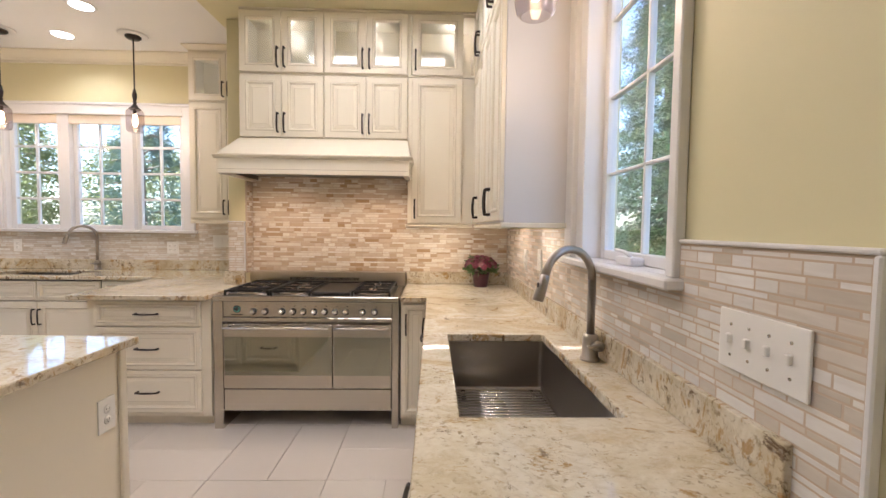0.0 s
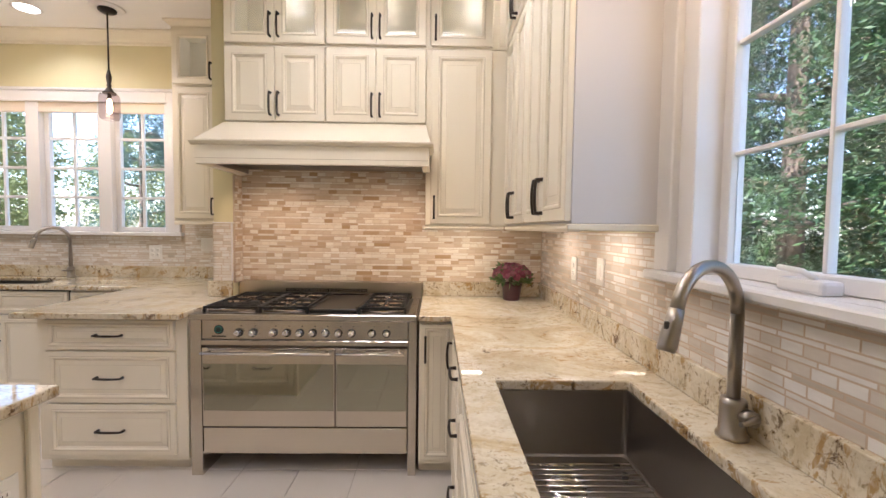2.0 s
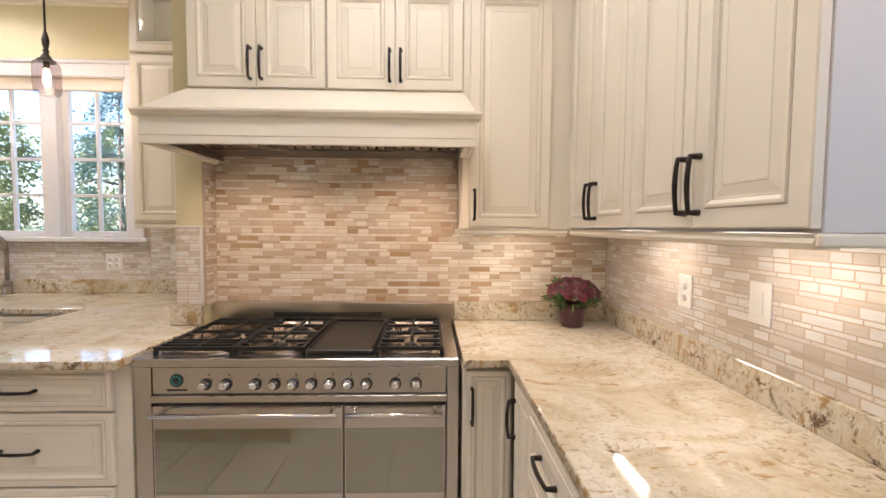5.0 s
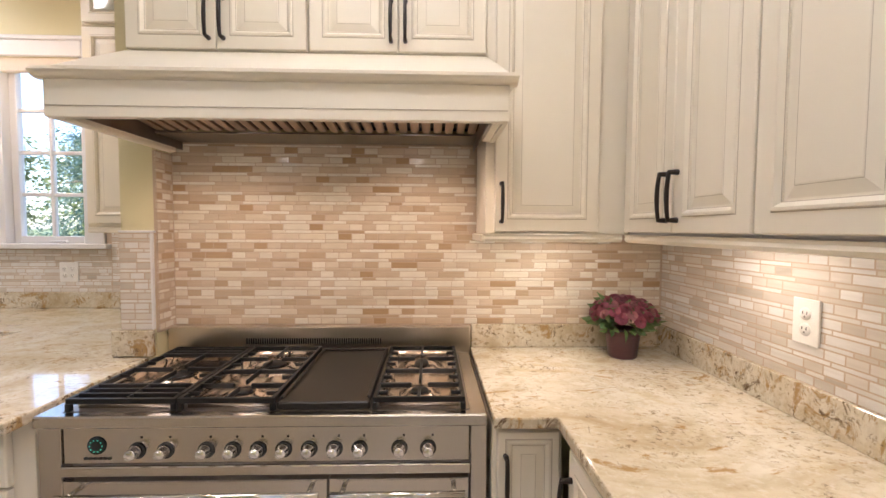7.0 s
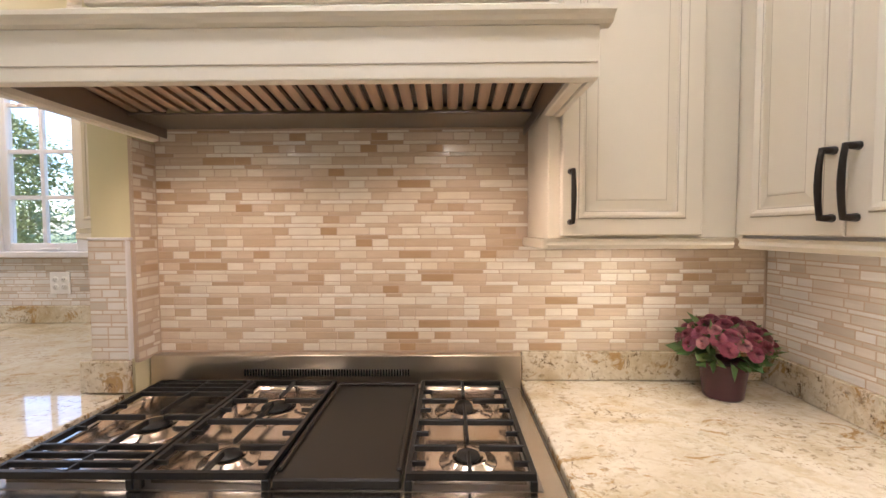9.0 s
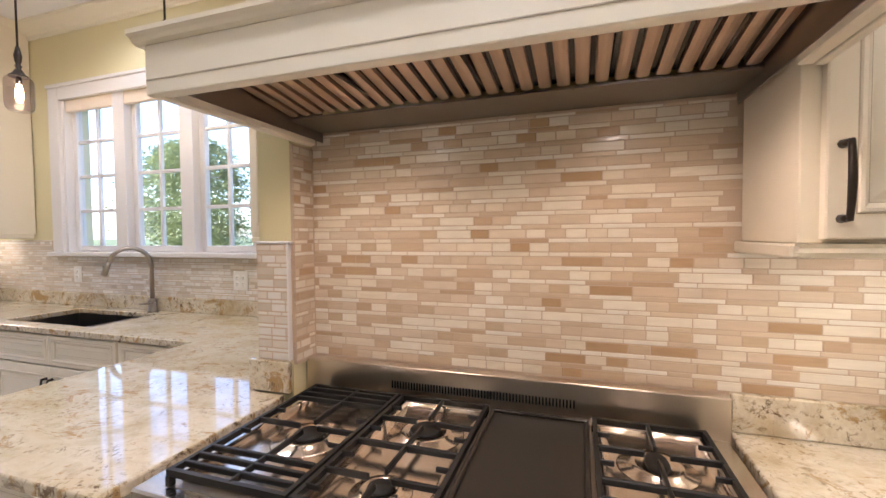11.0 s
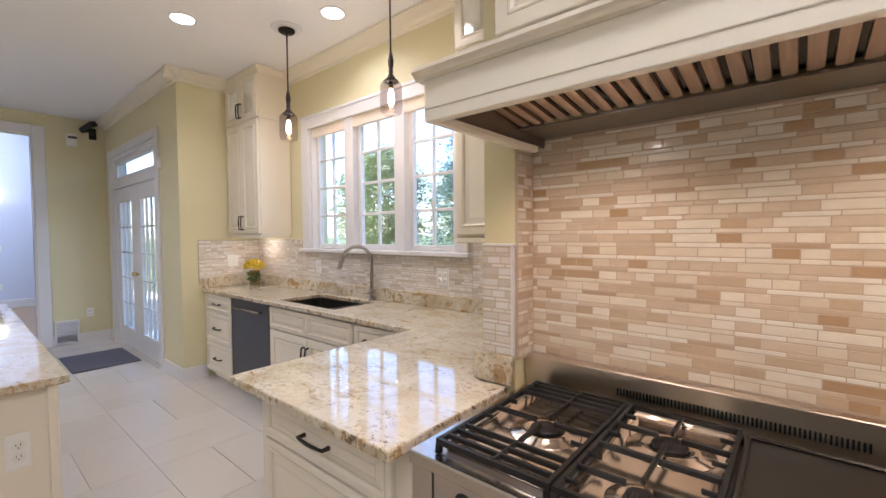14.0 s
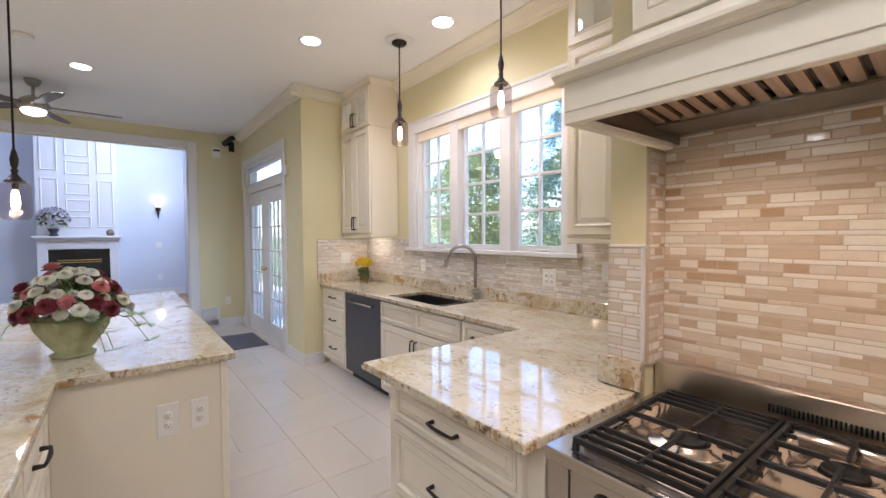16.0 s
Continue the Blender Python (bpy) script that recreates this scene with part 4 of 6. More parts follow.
for a, b in ((dx0 + 0.031, mid - 0.001), (mid + 0.001, dx1 - 0.031)):
    bm = bmesh.new()
    s, w, h = 0.16, b - a, 2.035
    for q in ((0, s, 0, h), (w - s, w, 0, h), (s, w - s, 0, 0.24), (s, w - s, h - 0.16, h)):
        box(bm, q[0], q[1], -0.02, 0.02, q[2], q[3], 0.004)
    lf = part("door_leaf", bm, WHITE, dd, "", pose(a, YD + 0.05, 0.01))
    muntin_sash("glazing", lf, pose(s, 0, 0.24), w - 2 * s, h - 0.40, 3, 5, 0.02, 0.009)
bm = bmesh.new()
for x in (mid - 0.06, mid + 0.06):
    lathe(bm, [(0.0, -0.05), (0.024, -0.045), (0.026, -0.03), (0.012, -0.02), (0.012, 0.0)], (x, YD + 0.03, 0.98), 16, 0, "y")
part("door_handle", bm, Mat("brass", (0.65, 0.45, 0.18), 0.25, 1.0).m, dd, "small brass knobs")

# wide opening casing
tr = thing("trim_opening", "white casing round the wide opening", "trim", None, "", "structure")
for nm, a in (("casing", (OP[0] - 0.12, OP[0], 0, OP[3] + 0.12)), ("casing", (OP[1], OP[1] + 0.12, 0, OP[3] + 0.12)), ("head_casing", (OP[0], OP[1], OP[3], OP[3] + 0.12))):
    bm = bmesh.new()
    box(bm, XO + 0.0005, XO + 0.024, *a, 0.005)
    part(nm, bm, WHITE, tr)
bm = bmesh.new()
box(bm, XO - 0.1395, XO, OP[1] - 0.012, OP[1] - 0.0005, 0, OP[3] - 0.0005)
box(bm, XO - 0.1395, XO, OP[0] + 0.0005, OP[0] + 0.012, 0, OP[3] - 0.0005)
part("jamb", bm, WHITE, tr)

# skirting and crown mouldings
bm = bmesh.new()
sk = lambda a: box(bm, *a, 0.0, 0.155, 0.004)
sk((XL - 0.16, XL - 0.0085 + 0.013, YD - 0.014, YD - 0.0005))
sk((dx1 + 0.1005, XL - 0.16, YD - 0.014, YD - 0.0005))
sk((XL - 0.0075, XL + 0.005, YD - 0.0002, YFB))
sk((XO + 0.0005, dx0 - 0.1005, YD - 0.014, YD - 0.0005))
sk((XO + 0.0005, XO + 0.014, OP[1] + 0.1205, YD - 0.0145))
whole("baseboard", bm, WHITE, "white painted skirting board", "baseboard", None, "", "structure")
cp_prof = [(0, CEIL - 0.001), (0.10, CEIL - 0.001), (0.10, CEIL - 0.014), (0.085, CEIL - 0.018), (0.045, CEIL - 0.065), (0.02, CEIL - 0.078), (0.018, CEIL - 0.095), (0, CEIL - 0.10)]
CROWN = painted("crown_paint", (0.80, 0.75, 0.62), 0.45, 0.03)
bm = bmesh.new()
prism(bm, [(YF + 0.0075 - u, z) for u, z in cp_prof], XL + 0.0, COLX0, "x")
prism(bm, [(YD - 0.0005 - u, z) for u, z in cp_prof], XO + 0.0, XL + 0.10, "x")
prism(bm, [(XL - 0.0075 + u, z) for u, z in cp_prof], YD - 0.11, YF, "y")
prism(bm, [(-1.5205 - u, z) for u, z in cp_prof], -3.0, YF, "y")
whole("crown_moulding", bm, CROWN, "cream crown moulding along the ceiling", "trim", None, "", "structure")

# ---- island ----
isl = bmesh.new()
IX, IY = -1.075, 1.60
rects(isl, [(-5.3, IX, 0.35, IY), (-5.3, -2.67, IY, 2.185)], ZC - TC, ZC)
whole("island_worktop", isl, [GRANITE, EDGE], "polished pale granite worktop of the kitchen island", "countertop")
bm = bmesh.new()
box(bm, -5.2, IX - 0.06, 0.45, IY - 0.06, 0.10, H)
box(bm, -5.2, -2.72, IY - 0.06, 2.14, 0.10, H)
box(bm, -5.14, IX - 0.12, 0.51, IY - 0.12, 0.0, 0.099)
box(bm, -5.14, -2.78, IY - 0.12, 2.08, 0.0, 0.099)
island = whole("kitchen_island", bm, CREAM, "cream painted island base with end panels", "kitchen island")
bm = bmesh.new()
box(bm, IX - 0.0595, IX - 0.04, 0.45, IY - 0.04, 0.0, H, 0.003)
part("end_panel", bm, CREAM, island)
bm = bmesh.new()
box(bm, -2.7195, -2.70, IY - 0.03, 2.15, 0.0, H, 0.003)
part("end_panel", bm, CREAM, island)
bm = bmesh.new()
box(bm, -2.6995, -2.685, 2.122, 2.152, 0.0, H, 0.003)
part("corner_post", bm, CREAM, island)
bm = bmesh.new()
box(bm, IX - 0.0395, IX - 0.024, IY - 0.068, IY - 0.038, 0.0, H, 0.003)
part("corner_post", bm, CREAM, island)
for k in range(3):
    x1 = -1.125 - k * 0.48
    w = 0.477
    cabinet("base_cabinet", "cream island cabinet with two drawers over a door", pose(x1, IY - 0.038, 0, 0, 0, 180), w, 0.02, H,
            [(G, w - G, 0.70, H - 0.015, "drawer", "c"), (G, w - G, 0.42, 0.69, "drawer", "c"), (G, w - G, 0.12, 0.41, "drawer", "c")], "island cabinets", toe=0.10)

# ---- ceiling lights ----
for x, y in ((-3.12, 3.70), (-3.99, 3.04), (-5.75, 1.55), (-2.55, 3.2), (-4.3, 0.2), (-2.3, 0.2), (-6.2, -0.8), (-0.75, 0.95), (-0.75, -0.6)):
    z = CEIL if x < -1.5 else SOFFIT
    e = thing("downlight", "white recessed ceiling downlight, lit", "downlight", pose(x, y, z), "recessed downlights")
    bm = bmesh.new()
    lathe(bm, [(0.075, -0.001), (0.092, -0.006), (0.095, -0.0015), (0.075, -0.001)], (0, 0, 0), 24)
    part("ring", bm, WHITE, e)
    bm = bmesh.new()
    lathe(bm, [(0.0, -0.004), (0.074, -0.004), (0.074, -0.001)], (0, 0, 0), 24)
    part("lens", bm, DISC, e)
    lamp("downlight_lamp", "SPOT", (x, y, z - 0.03), 20 if y > 3.5 else 66 if x < -4 else 34, DAYLIKE if x < -4 else NEUTRAL, 0.07, spot=150)
pl = thing("ceiling_light", "long flat white ceiling light panel, lit", "ceiling light", pose(-0.42, 2.10, SOFFIT))
bm = bmesh.new()
box(bm, -0.62, 0.62, -0.13, 0.13, -0.03, -0.0005, 0.004)
part("housing", bm, WHITE, pl)
bm = bmesh.new()
box(bm, -0.60, 0.60, -0.11, 0.11, -0.034, -0.0305)
part("diffuser", bm, glow("panel_light", (1.0, 0.92, 0.80), 1.2), pl)
lamp("panel_lamp", "AREA", (-0.42, 2.10, SOFFIT - 0.045), 14, NEUTRAL, 1.2, 0.22)

# under-cabinet strips
for x0, x1, y0, y1, zc in ((0.03, 0.27, 2.99, 3.02, 1.383), (0.52, 0.55, 2.50, 2.72, 1.383), (0.52, 0.55, 1.92, 2.14, 1.383), (-4.9, -4.6, 3.92, 3.95, 1.43)):
    bm = bmesh.new()
    box(bm, x0, x1, y0, y1, zc - 0.019, zc - 0.0005, 0.002)
    st = whole("strip_light", bm, STRIP, "slim lit under-cabinet strip light", "strip light", None, "under-cabinet lights")
    lamp("strip_lamp", "AREA", ((x0 + x1) / 2, (y0 + y1) / 2, zc - 0.027), 0.95, (1, 0.82, 0.60), max(x1 - x0, 0.03), max(y1 - y0, 0.03))


# ---- pendants ----
def pendant(x, y, top, z):
    """A pendant on a thin rod: turned dark cap and a glass jar with a filament lamp; z is the glass's lower edge."""
    e = thing("pendant_lamp", "dark bronze pendant lamp with a glass jar shade, lit", "pendant lamp", pose(x, y, 0), "pendant lamps")
    bm = bmesh.new()
    lathe(bm, [(0.0, top - 0.014), (0.085, top - 0.014), (0.105, top - 0.008), (0.112, top - 0.0005)], n=32)
    part("ceiling_rose", bm, CEILING, e, "plain white ceiling rose")
    bm = bmesh.new()
    lathe(bm, [(0.0, top - 0.040), (0.045, top - 0.038), (0.06, top - 0.026), (0.06, top - 0.0145)], n=24)
    part("canopy", bm, BRONZE, e)
    bm = bmesh.new()
    zt = z + 0.20
    tube(bm, [(0, 0, zt + 0.16), (0, 0, top - 0.038)], 0.0055, 8)
    part("rod", bm, BRONZE, e)
    bm = bmesh.new()
    lathe(bm, [(0.045, zt - 0.004), (0.045, zt + 0.004), (0.03, zt + 0.014), (0.022, zt + 0.03), (0.011, zt + 0.045), (0.017, zt + 0.06), (0.010, zt + 0.07), (0.015, zt + 0.085), (0.019, zt + 0.12), (0.009, zt + 0.17), (0.0, zt + 0.17)], n=20)
    part("cap", bm, BRONZE, e)
    bm = bmesh.new()
    prof = [(0.046, zt - 0.002), (0.060, zt - 0.012), (0.067, zt - 0.03), (0.067, z + 0.04), (0.062, z + 0.016), (0.052, z + 0.004), (0.046, z)]
    lathe(bm, prof, n=28)
    bmesh.ops.delete(bm, geom=[f for f in bm.faces if len(f.verts) > 4], context='FACES')
    part("glass_shade", bm, BULBGLASS, e, "thin clear glass jar shade", None, False)
    bm = bmesh.new()
    lathe(bm, [(0.014, zt - 0.004), (0.014, zt - 0.04), (0.0, zt - 0.041)], n=14)
    part("socket", bm, BRONZE, e)
    bm = bmesh.new()
    lathe(bm, [(0.0, zt - 0.042), (0.010, zt - 0.045), (0.016, zt - 0.07), (0.019, zt - 0.10), (0.017, zt - 0.13), (0.008, zt - 0.15), (0.0, zt - 0.152)], n=16)
    part("bulb", bm, FILAMENT, e, "glowing filament bulb", None, False)
    lamp("pendant_light", "POINT", (x, y, z + 0.05), 4, WARM, 0.03)
    return e


pendant(-2.50, 3.67, CEIL, 2.15)
pendant(-3.56, 3.60, CEIL, 2.14)
pendant(-3.80, 1.36, CEIL, 1.515)
pendant(0.41, 1.28, SOFFIT, 2.03)

# ---- sinks and faucets ----


def basin(bm, x0, x1, y0, y1, z0, z1, t=0.004):
    """An open bowl with rounded corners, walls t thick."""
    def ring(i, z, r):
        pts = []
        for cx, cy, a0 in ((x1 - i - r, y1 - i - r, 0), (x0 + i + r, y1 - i - r, 90), (x0 + i + r, y0 + i + r, 180), (x1 - i - r, y0 + i + r, 270)):
            for k in range(4):
                a = radians(a0 + 30 * k)
                pts.append(bm.verts.new((cx + r * math.cos(a), cy + r * math.sin(a), z)))
        return pts
    rings = [ring(-t - 0.02, z1 - 0.001, 0.02), ring(0, z1 - 0.001, 0.014), ring(0.003, z0 + 0.006, 0.016), ring(0.008, z0, 0.018)]
    for a, b in zip(rings, rings[1:]):
        for k in range(16):
            bm.faces.new((a[k], a[(k + 1) % 16], b[(k + 1) % 16], b[k]))
    bm.faces.new(rings[-1])
    out = [ring(-t - 0.02, z1 - 0.001, 0.02), ring(-t, z1 - 0.006, 0.014), ring(-t, z0 - t, 0.02)]
    for a, b in zip(out, out[1:]):
        for k in range(16):
            bm.faces.new((a[k], a[(k + 1) % 16], b[(k + 1) % 16], b[k]))
    bm.faces.new(out[-1])


def sink_grid(x0, x1, y0, y1, z, parent):
    bm = bmesh.new()
    ring_bar(bm, x0, x1, y0, y1, 0.003, z - 0.003, z + 0.003)
    g = part("sink_grid", bm, CHROME, parent, "chrome wire sink grid")
    bm = bmesh.new()
    tube(bm, [(x0, 0, 0), (x1, 0, 0)], 0.0028, 6)
    wire = shared("wire", bm, CHROME)
    n = int((y1 - y0) / 0.024)
    for k in range(1, n):
        put("wire", wire, g, pose(0, y0 + (y1 - y0) * k / n, z))
    bm = bmesh.new()
    lathe(bm, [(0.009, 0.0), (0.009, 0.016), (0.006, 0.022), (0.0, 0.022)], n=10)
    foot = shared("foot", bm, PLASTICD)
    for x in (x0 + 0.03, x1 - 0.03):
        for y in (y0 + 0.03, y1 - 0.03):
            put("foot", foot, g, pose(x, y, z - 0.027))


sk1 = thing("kitchen_sink", "deep dark steel undermount sink with a wire grid", "sink")
bm = bmesh.new()
basin(bm, SK[0] - 0.004, SK[1] + 0.004, SK[2] - 0.004, SK[3] + 0.004, 0.68, ZC - TC)
part("bowl", bm, STEELD, sk1)
sink_grid(SK[0] + 0.03, SK[1] - 0.03, SK[2] + 0.04, SK[3] - 0.10, 0.71, sk1)
bm = bmesh.new()
lathe(bm, [(0.0, 0.683), (0.04, 0.683), (0.045, 0.686), (0.055, 0.682), (0.055, 0.6805)], (0.33, 1.5, 0), 24)
part("drain", bm, CHROME, sk1)
sk2 = thing("kitchen_sink", "dark steel double-bowl undermount sink under the window", "sink")
for x0, x1 in ((FS[0], -3.24), (-3.20, FS[1])):
    bm = bmesh.new()
    basin(bm, x0 - 0.002, x1 + 0.002, FS[2] - 0.004, FS[3] + 0.004, 0.70, ZC - TC)
    part("bowl", bm, BOWLD, sk2)


def faucet(label, m, h=0.34, reach=0.21):
    """A pull-down gooseneck faucet that arches towards local +x."""
    e = thing("faucet", label, "faucet", m, "gooseneck faucets")
    bm = bmesh.new()
    lathe(bm, [(0.032, 0.0), (0.032, 0.008), (0.027, 0.012), (0.026, 0.075), (0.0245, 0.085), (0.016, 0.09), (0.0, 0.09)], n=24)
    part("base", bm, NICKEL, e)
    bm = bmesh.new()
    pts = [(0, 0, 0.088), (0, 0, h - 0.09)]
    R = reach / 2
    for k in range(13):
        a = math.pi * (1 - k / 12 * 0.93)
        pts.append((R + R * math.cos(a), 0, h - 0.09 + R * 1.02 * math.sin(a)))
    tube(bm, pts, 0.0135, 14)
    part("spout", bm, NICKEL, e)
    end = Vector(pts[-1])
    d = (Vector(pts[-1]) - Vector(pts[-2])).normalized()
    bm = bmesh.new()
    tube(bm, [end, end + d * 0.02, end + d * 0.075, end + d * 0.085], [0.0145, 0.016, 0.0185, 0.0165], 16)
    hd = part("spray_head", bm, NICKEL, e)
    bm = bmesh.new()
    q = end + d * 0.035
    box(bm, q.x + 0.013, q.x + 0.019, -0.005, 0.005, q.z - 0.015, q.z + 0.012, 0.002)
    part("button", bm, PLASTICD, hd)
    bm = bmesh.new()
    tube(bm, [(0, 0.02, 0.055), (0, 0.048, 0.055)], [0.018, 0.016], 14)
    tube(bm, [(0, 0.046, 0.058), (0.045, 0.056, 0.064), (0.075, 0.058, 0.066)], [0.009, 0.006, 0.005], 8)
    part("lever", bm, NICKEL, e)
    return e


faucet("brushed nickel pull-down gooseneck faucet behind the near sink", pose(0.632, 1.318, ZC, 0, 0, 205), 0.365, 0.205)
faucet("brushed nickel pull-down gooseneck faucet behind the double sink", pose(-3.14, 4.035, ZC, 0, 0, 235), 0.40, 0.22)

# ---- dishwasher ----
dw = thing("dishwasher", "dark slate steel dishwasher built in under the far worktop", "dishwasher", pose(-4.478, YFB - 0.018, 0))
bm = bmesh.new()
box(bm, 0, 0.69, 0.03, 0.55, 0.10, H - 0.004)
part("body", bm, BLACK, dw)
bm = bmesh.new()
box(bm, 0.003, 0.687, 0.0, 0.029, 0.115, H - 0.006, 0.004)
dwd = part("door", bm, SLATE, dw)
bm = bmesh.new()
tube(bm, [(0.12, -0.03, 0.80), (0.59, -0.03, 0.80)], 0.009, 12)
for x in (0.14, 0.57):
    tube(bm, [(x, -0.03, 0.80), (x, 0.0, 0.80)], 0.008, 10)
part("handle", bm, STEEL, dwd, "steel bar handle")
bm = bmesh.new()
box(bm, 0.335, 0.375, -0.0015, -0.0003, 0.20, 0.235)
part("badge", bm, STEEL, dwd)
bm = bmesh.new()
box(bm, 0.01, 0.68, 0.07, 0.09, 0.0, 0.099)
part("kick_plate", bm, BLACK, dw)

# ---- switches, outlets, small wall things ----


def plate(label, m, w, h, kind, n=1, name="outlet"):
    """A cover plate in the local xz plane facing -y with sockets or toggles."""
    e = thing(name, label, "outlet" if name == "outlet" else "light switch", m, name + " plates")
    bm = bmesh.new()
    box(bm, -w / 2, w / 2, -0.006, 0, -h / 2, h / 2, 0.003, 0, 2)
    part("cover_plate", bm, PLASTIC, e)
    for k in range(n):
        x = (k - (n - 1) / 2) * 0.046
        if kind == "socket":
            for z in (-0.02, 0.02):
                bm = bmesh.new()
                lathe(bm, [(0.0, -0.0085), (0.0155, -0.0085), (0.0165, -0.006)], (x, 0, z), 20, 0, "y")
                sck = part("socket", bm, PLASTIC, e)
                bm = bmesh.new()
                for dx in (-0.006, 0.006):
                    box(bm, x + dx - 0.001, x + dx + 0.001, -0.0092, -0.0086, z - 0.001, z + 0.007)
                lathe(bm, [(0.0, -0.0092), (0.0022, -0.0092), (0.0022, -0.0086)], (x, 0, z - 0.007), 10, 0, "y")
                part("slot", bm, PLASTICD, sck)
        elif kind == "toggle":
            bm = bmesh.new()
            box(bm, x - 0.005, x + 0.005, -0.016, -0.006, -0.006, 0.012, 0.002)
            part("toggle", bm, PLASTIC, e)
            for z in (-0.03, 0.03):
                bm = bmesh.new()
                lathe(bm, [(0.0, -0.0072), (0.003, -0.0072), (0.003, -0.006)], (x, 0, z), 10, 0, "y")
                part("screw", bm, STEEL, e)
        elif kind == "rocker":
            bm = bmesh.new()
            box(bm, x - 0.016, x + 0.016, -0.010, -0.006, -0.033, 0.033, 0.002)
            part("rocker", bm, PLASTIC, e)
    return e


q4 = plate("wide white switch plate with dimmer and three toggles", pose(XR - 0.0072, 0.648, 1.145, 0, 0, -90), 0.205, 0.118, "toggle", 4, "light_switch")
plate("white duplex outlet on the tiled wall", pose(XR - 0.0072, 2.54, 1.168, 0, 0, -90), 0.076, 0.118, "socket")
plate("white blank plate on the tiled wall", pose(XR - 0.0072, 2.20, 1.185, 0, 0, -90), 0.076, 0.118, "rocker", 1, "light_switch")
plate("white duplex outlet on the island end panel", pose(IX - 0.0395, 1.47, 0.65, 0, 0, 90), 0.08, 0.125, "socket")
plate("white duplex outlet on the island panel", pose(-2.6995, 1.930, 0.668, 0, 0, 90), 0.078, 0.135, "socket")
plate("white duplex outlet beside the panel edge", pose(-2.6995, 2.043, 0.668, 0, 0, 90), 0.066, 0.125, "socket")
plate("white duplex outlet above the far worktop", pose(-2.45, YF - 0.0072, 1.13), 0.11, 0.118, "socket", 2)
plate("white duplex outlet above the far worktop", pose(-3.93, YF - 0.0072, 1.14), 0.076, 0.118, "socket")
plate("white switch plate above the far worktop", pose(-1.98, YF - 0.0072, 1.20), 0.16, 0.118, "rocker", 3, "light_switch")
plate("white switch plate on the nook wall", pose(XL + 0.0072, 3.80, 1.17, 0, 0, 90), 0.11, 0.118, "rocker", 2, "light_switch")
plate("white outlet low on the olive wall", pose(XO + 0.0005, 3.11, 0.42, 0, 0, 90), 0.076, 0.118, "socket")
vent = thing("wall_vent", "white louvred return-air vent at the skirting", "vent", pose(XO + 0.0005, 2.87, 0.19))
bm = bmesh.new()
for a in ((-0.12, 0.12, -0.15, -0.13), (-0.12, 0.12, 0.13, 0.15), (-0.12, -0.10, -0.13, 0.13), (0.10, 0.12, -0.13, 0.13)):
    box(bm, 0.014, 0.026, *a, 0.002)
box(bm, 0.0, 0.0135, -0.12, 0.12, -0.15, 0.15)
part("frame", bm, WHITE, vent)
bms = bmesh.new()
prism(bms, [(0.0, 0.0), (0.010, 0.008), (0.010, 0.011), (0.0, 0.003)], -0.099, 0.099, "y")
SL = shared("slat", bms, WHITE)
for k in range(13):
    put("slat", SL, vent, pose(0.014, 0, -0.125 + k * 0.019))
th = thing("thermostat", "small white wall sensor with a dark window", "sensor", pose(XO + 0.0005, 2.985, 2.69))
bm = bmesh.new()
box(bm, 0, 0.03, -0.055, 0.055, -0.08, 0.08, 0.006)
part("housing", bm, PLASTIC, th)
bm = bmesh.new()
box(bm, 0.0302, 0.032, -0.04, 0.05, 0.02, 0.05)
part("window", bm, PLASTICD, th)
sp = thing("wall_speaker", "small black loudspeaker on a wall bracket near the ceiling", "speaker", pose(XO + 0.0005, 3.20, 2.82))
bm = bmesh.new()
box(bm, 0.0, 0.02, -0.04, 0.04, -0.09, 0.06, 0.004)
tube(bm, [(0.02, 0, -0.04), (0.08, -0.02, -0.04), (0.12, -0.02, 0.0)], 0.018, 10)
part("bracket", bm, BLACK, sp)
bm = bmesh.new()
box(bm, -0.12, 0.09, -0.045, 0.045, -0.035, 0.035, 0.010)
part("cabinet", bm, BLACK, sp, "", pose(0.16, -0.06, 0.05, 20, -25, 30))
dv = thing("door_sensor", "small white sensor box beside the door casing", "sensor", pose(-5.56, YD - 0.0005, 2.17))
bm = bmesh.new()
box(bm, -0.03, 0.03, -0.03, 0.0, -0.055, 0.055, 0.005)
part("housing", bm, PLASTIC, dv)
mt = bmesh.new()
box(mt, -7.05, -6.22, 2.68, 3.27, FZ + 0.0005, FZ + 0.012, 0.003)
mm = Mat("mat_fibre", (0.10, 0.095, 0.11), 0.9)
mm.colour(mm.mix(mm.noise(90, 4), (0.06, 0.058, 0.07), (0.16, 0.15, 0.17))).bump(mm.noise(160, 3), 0.6, 0.004)
whole("door_mat", mt, mm.m, "dark grey woven door mat before the glazed doors", "mat")

# ---- plants and flowers ----


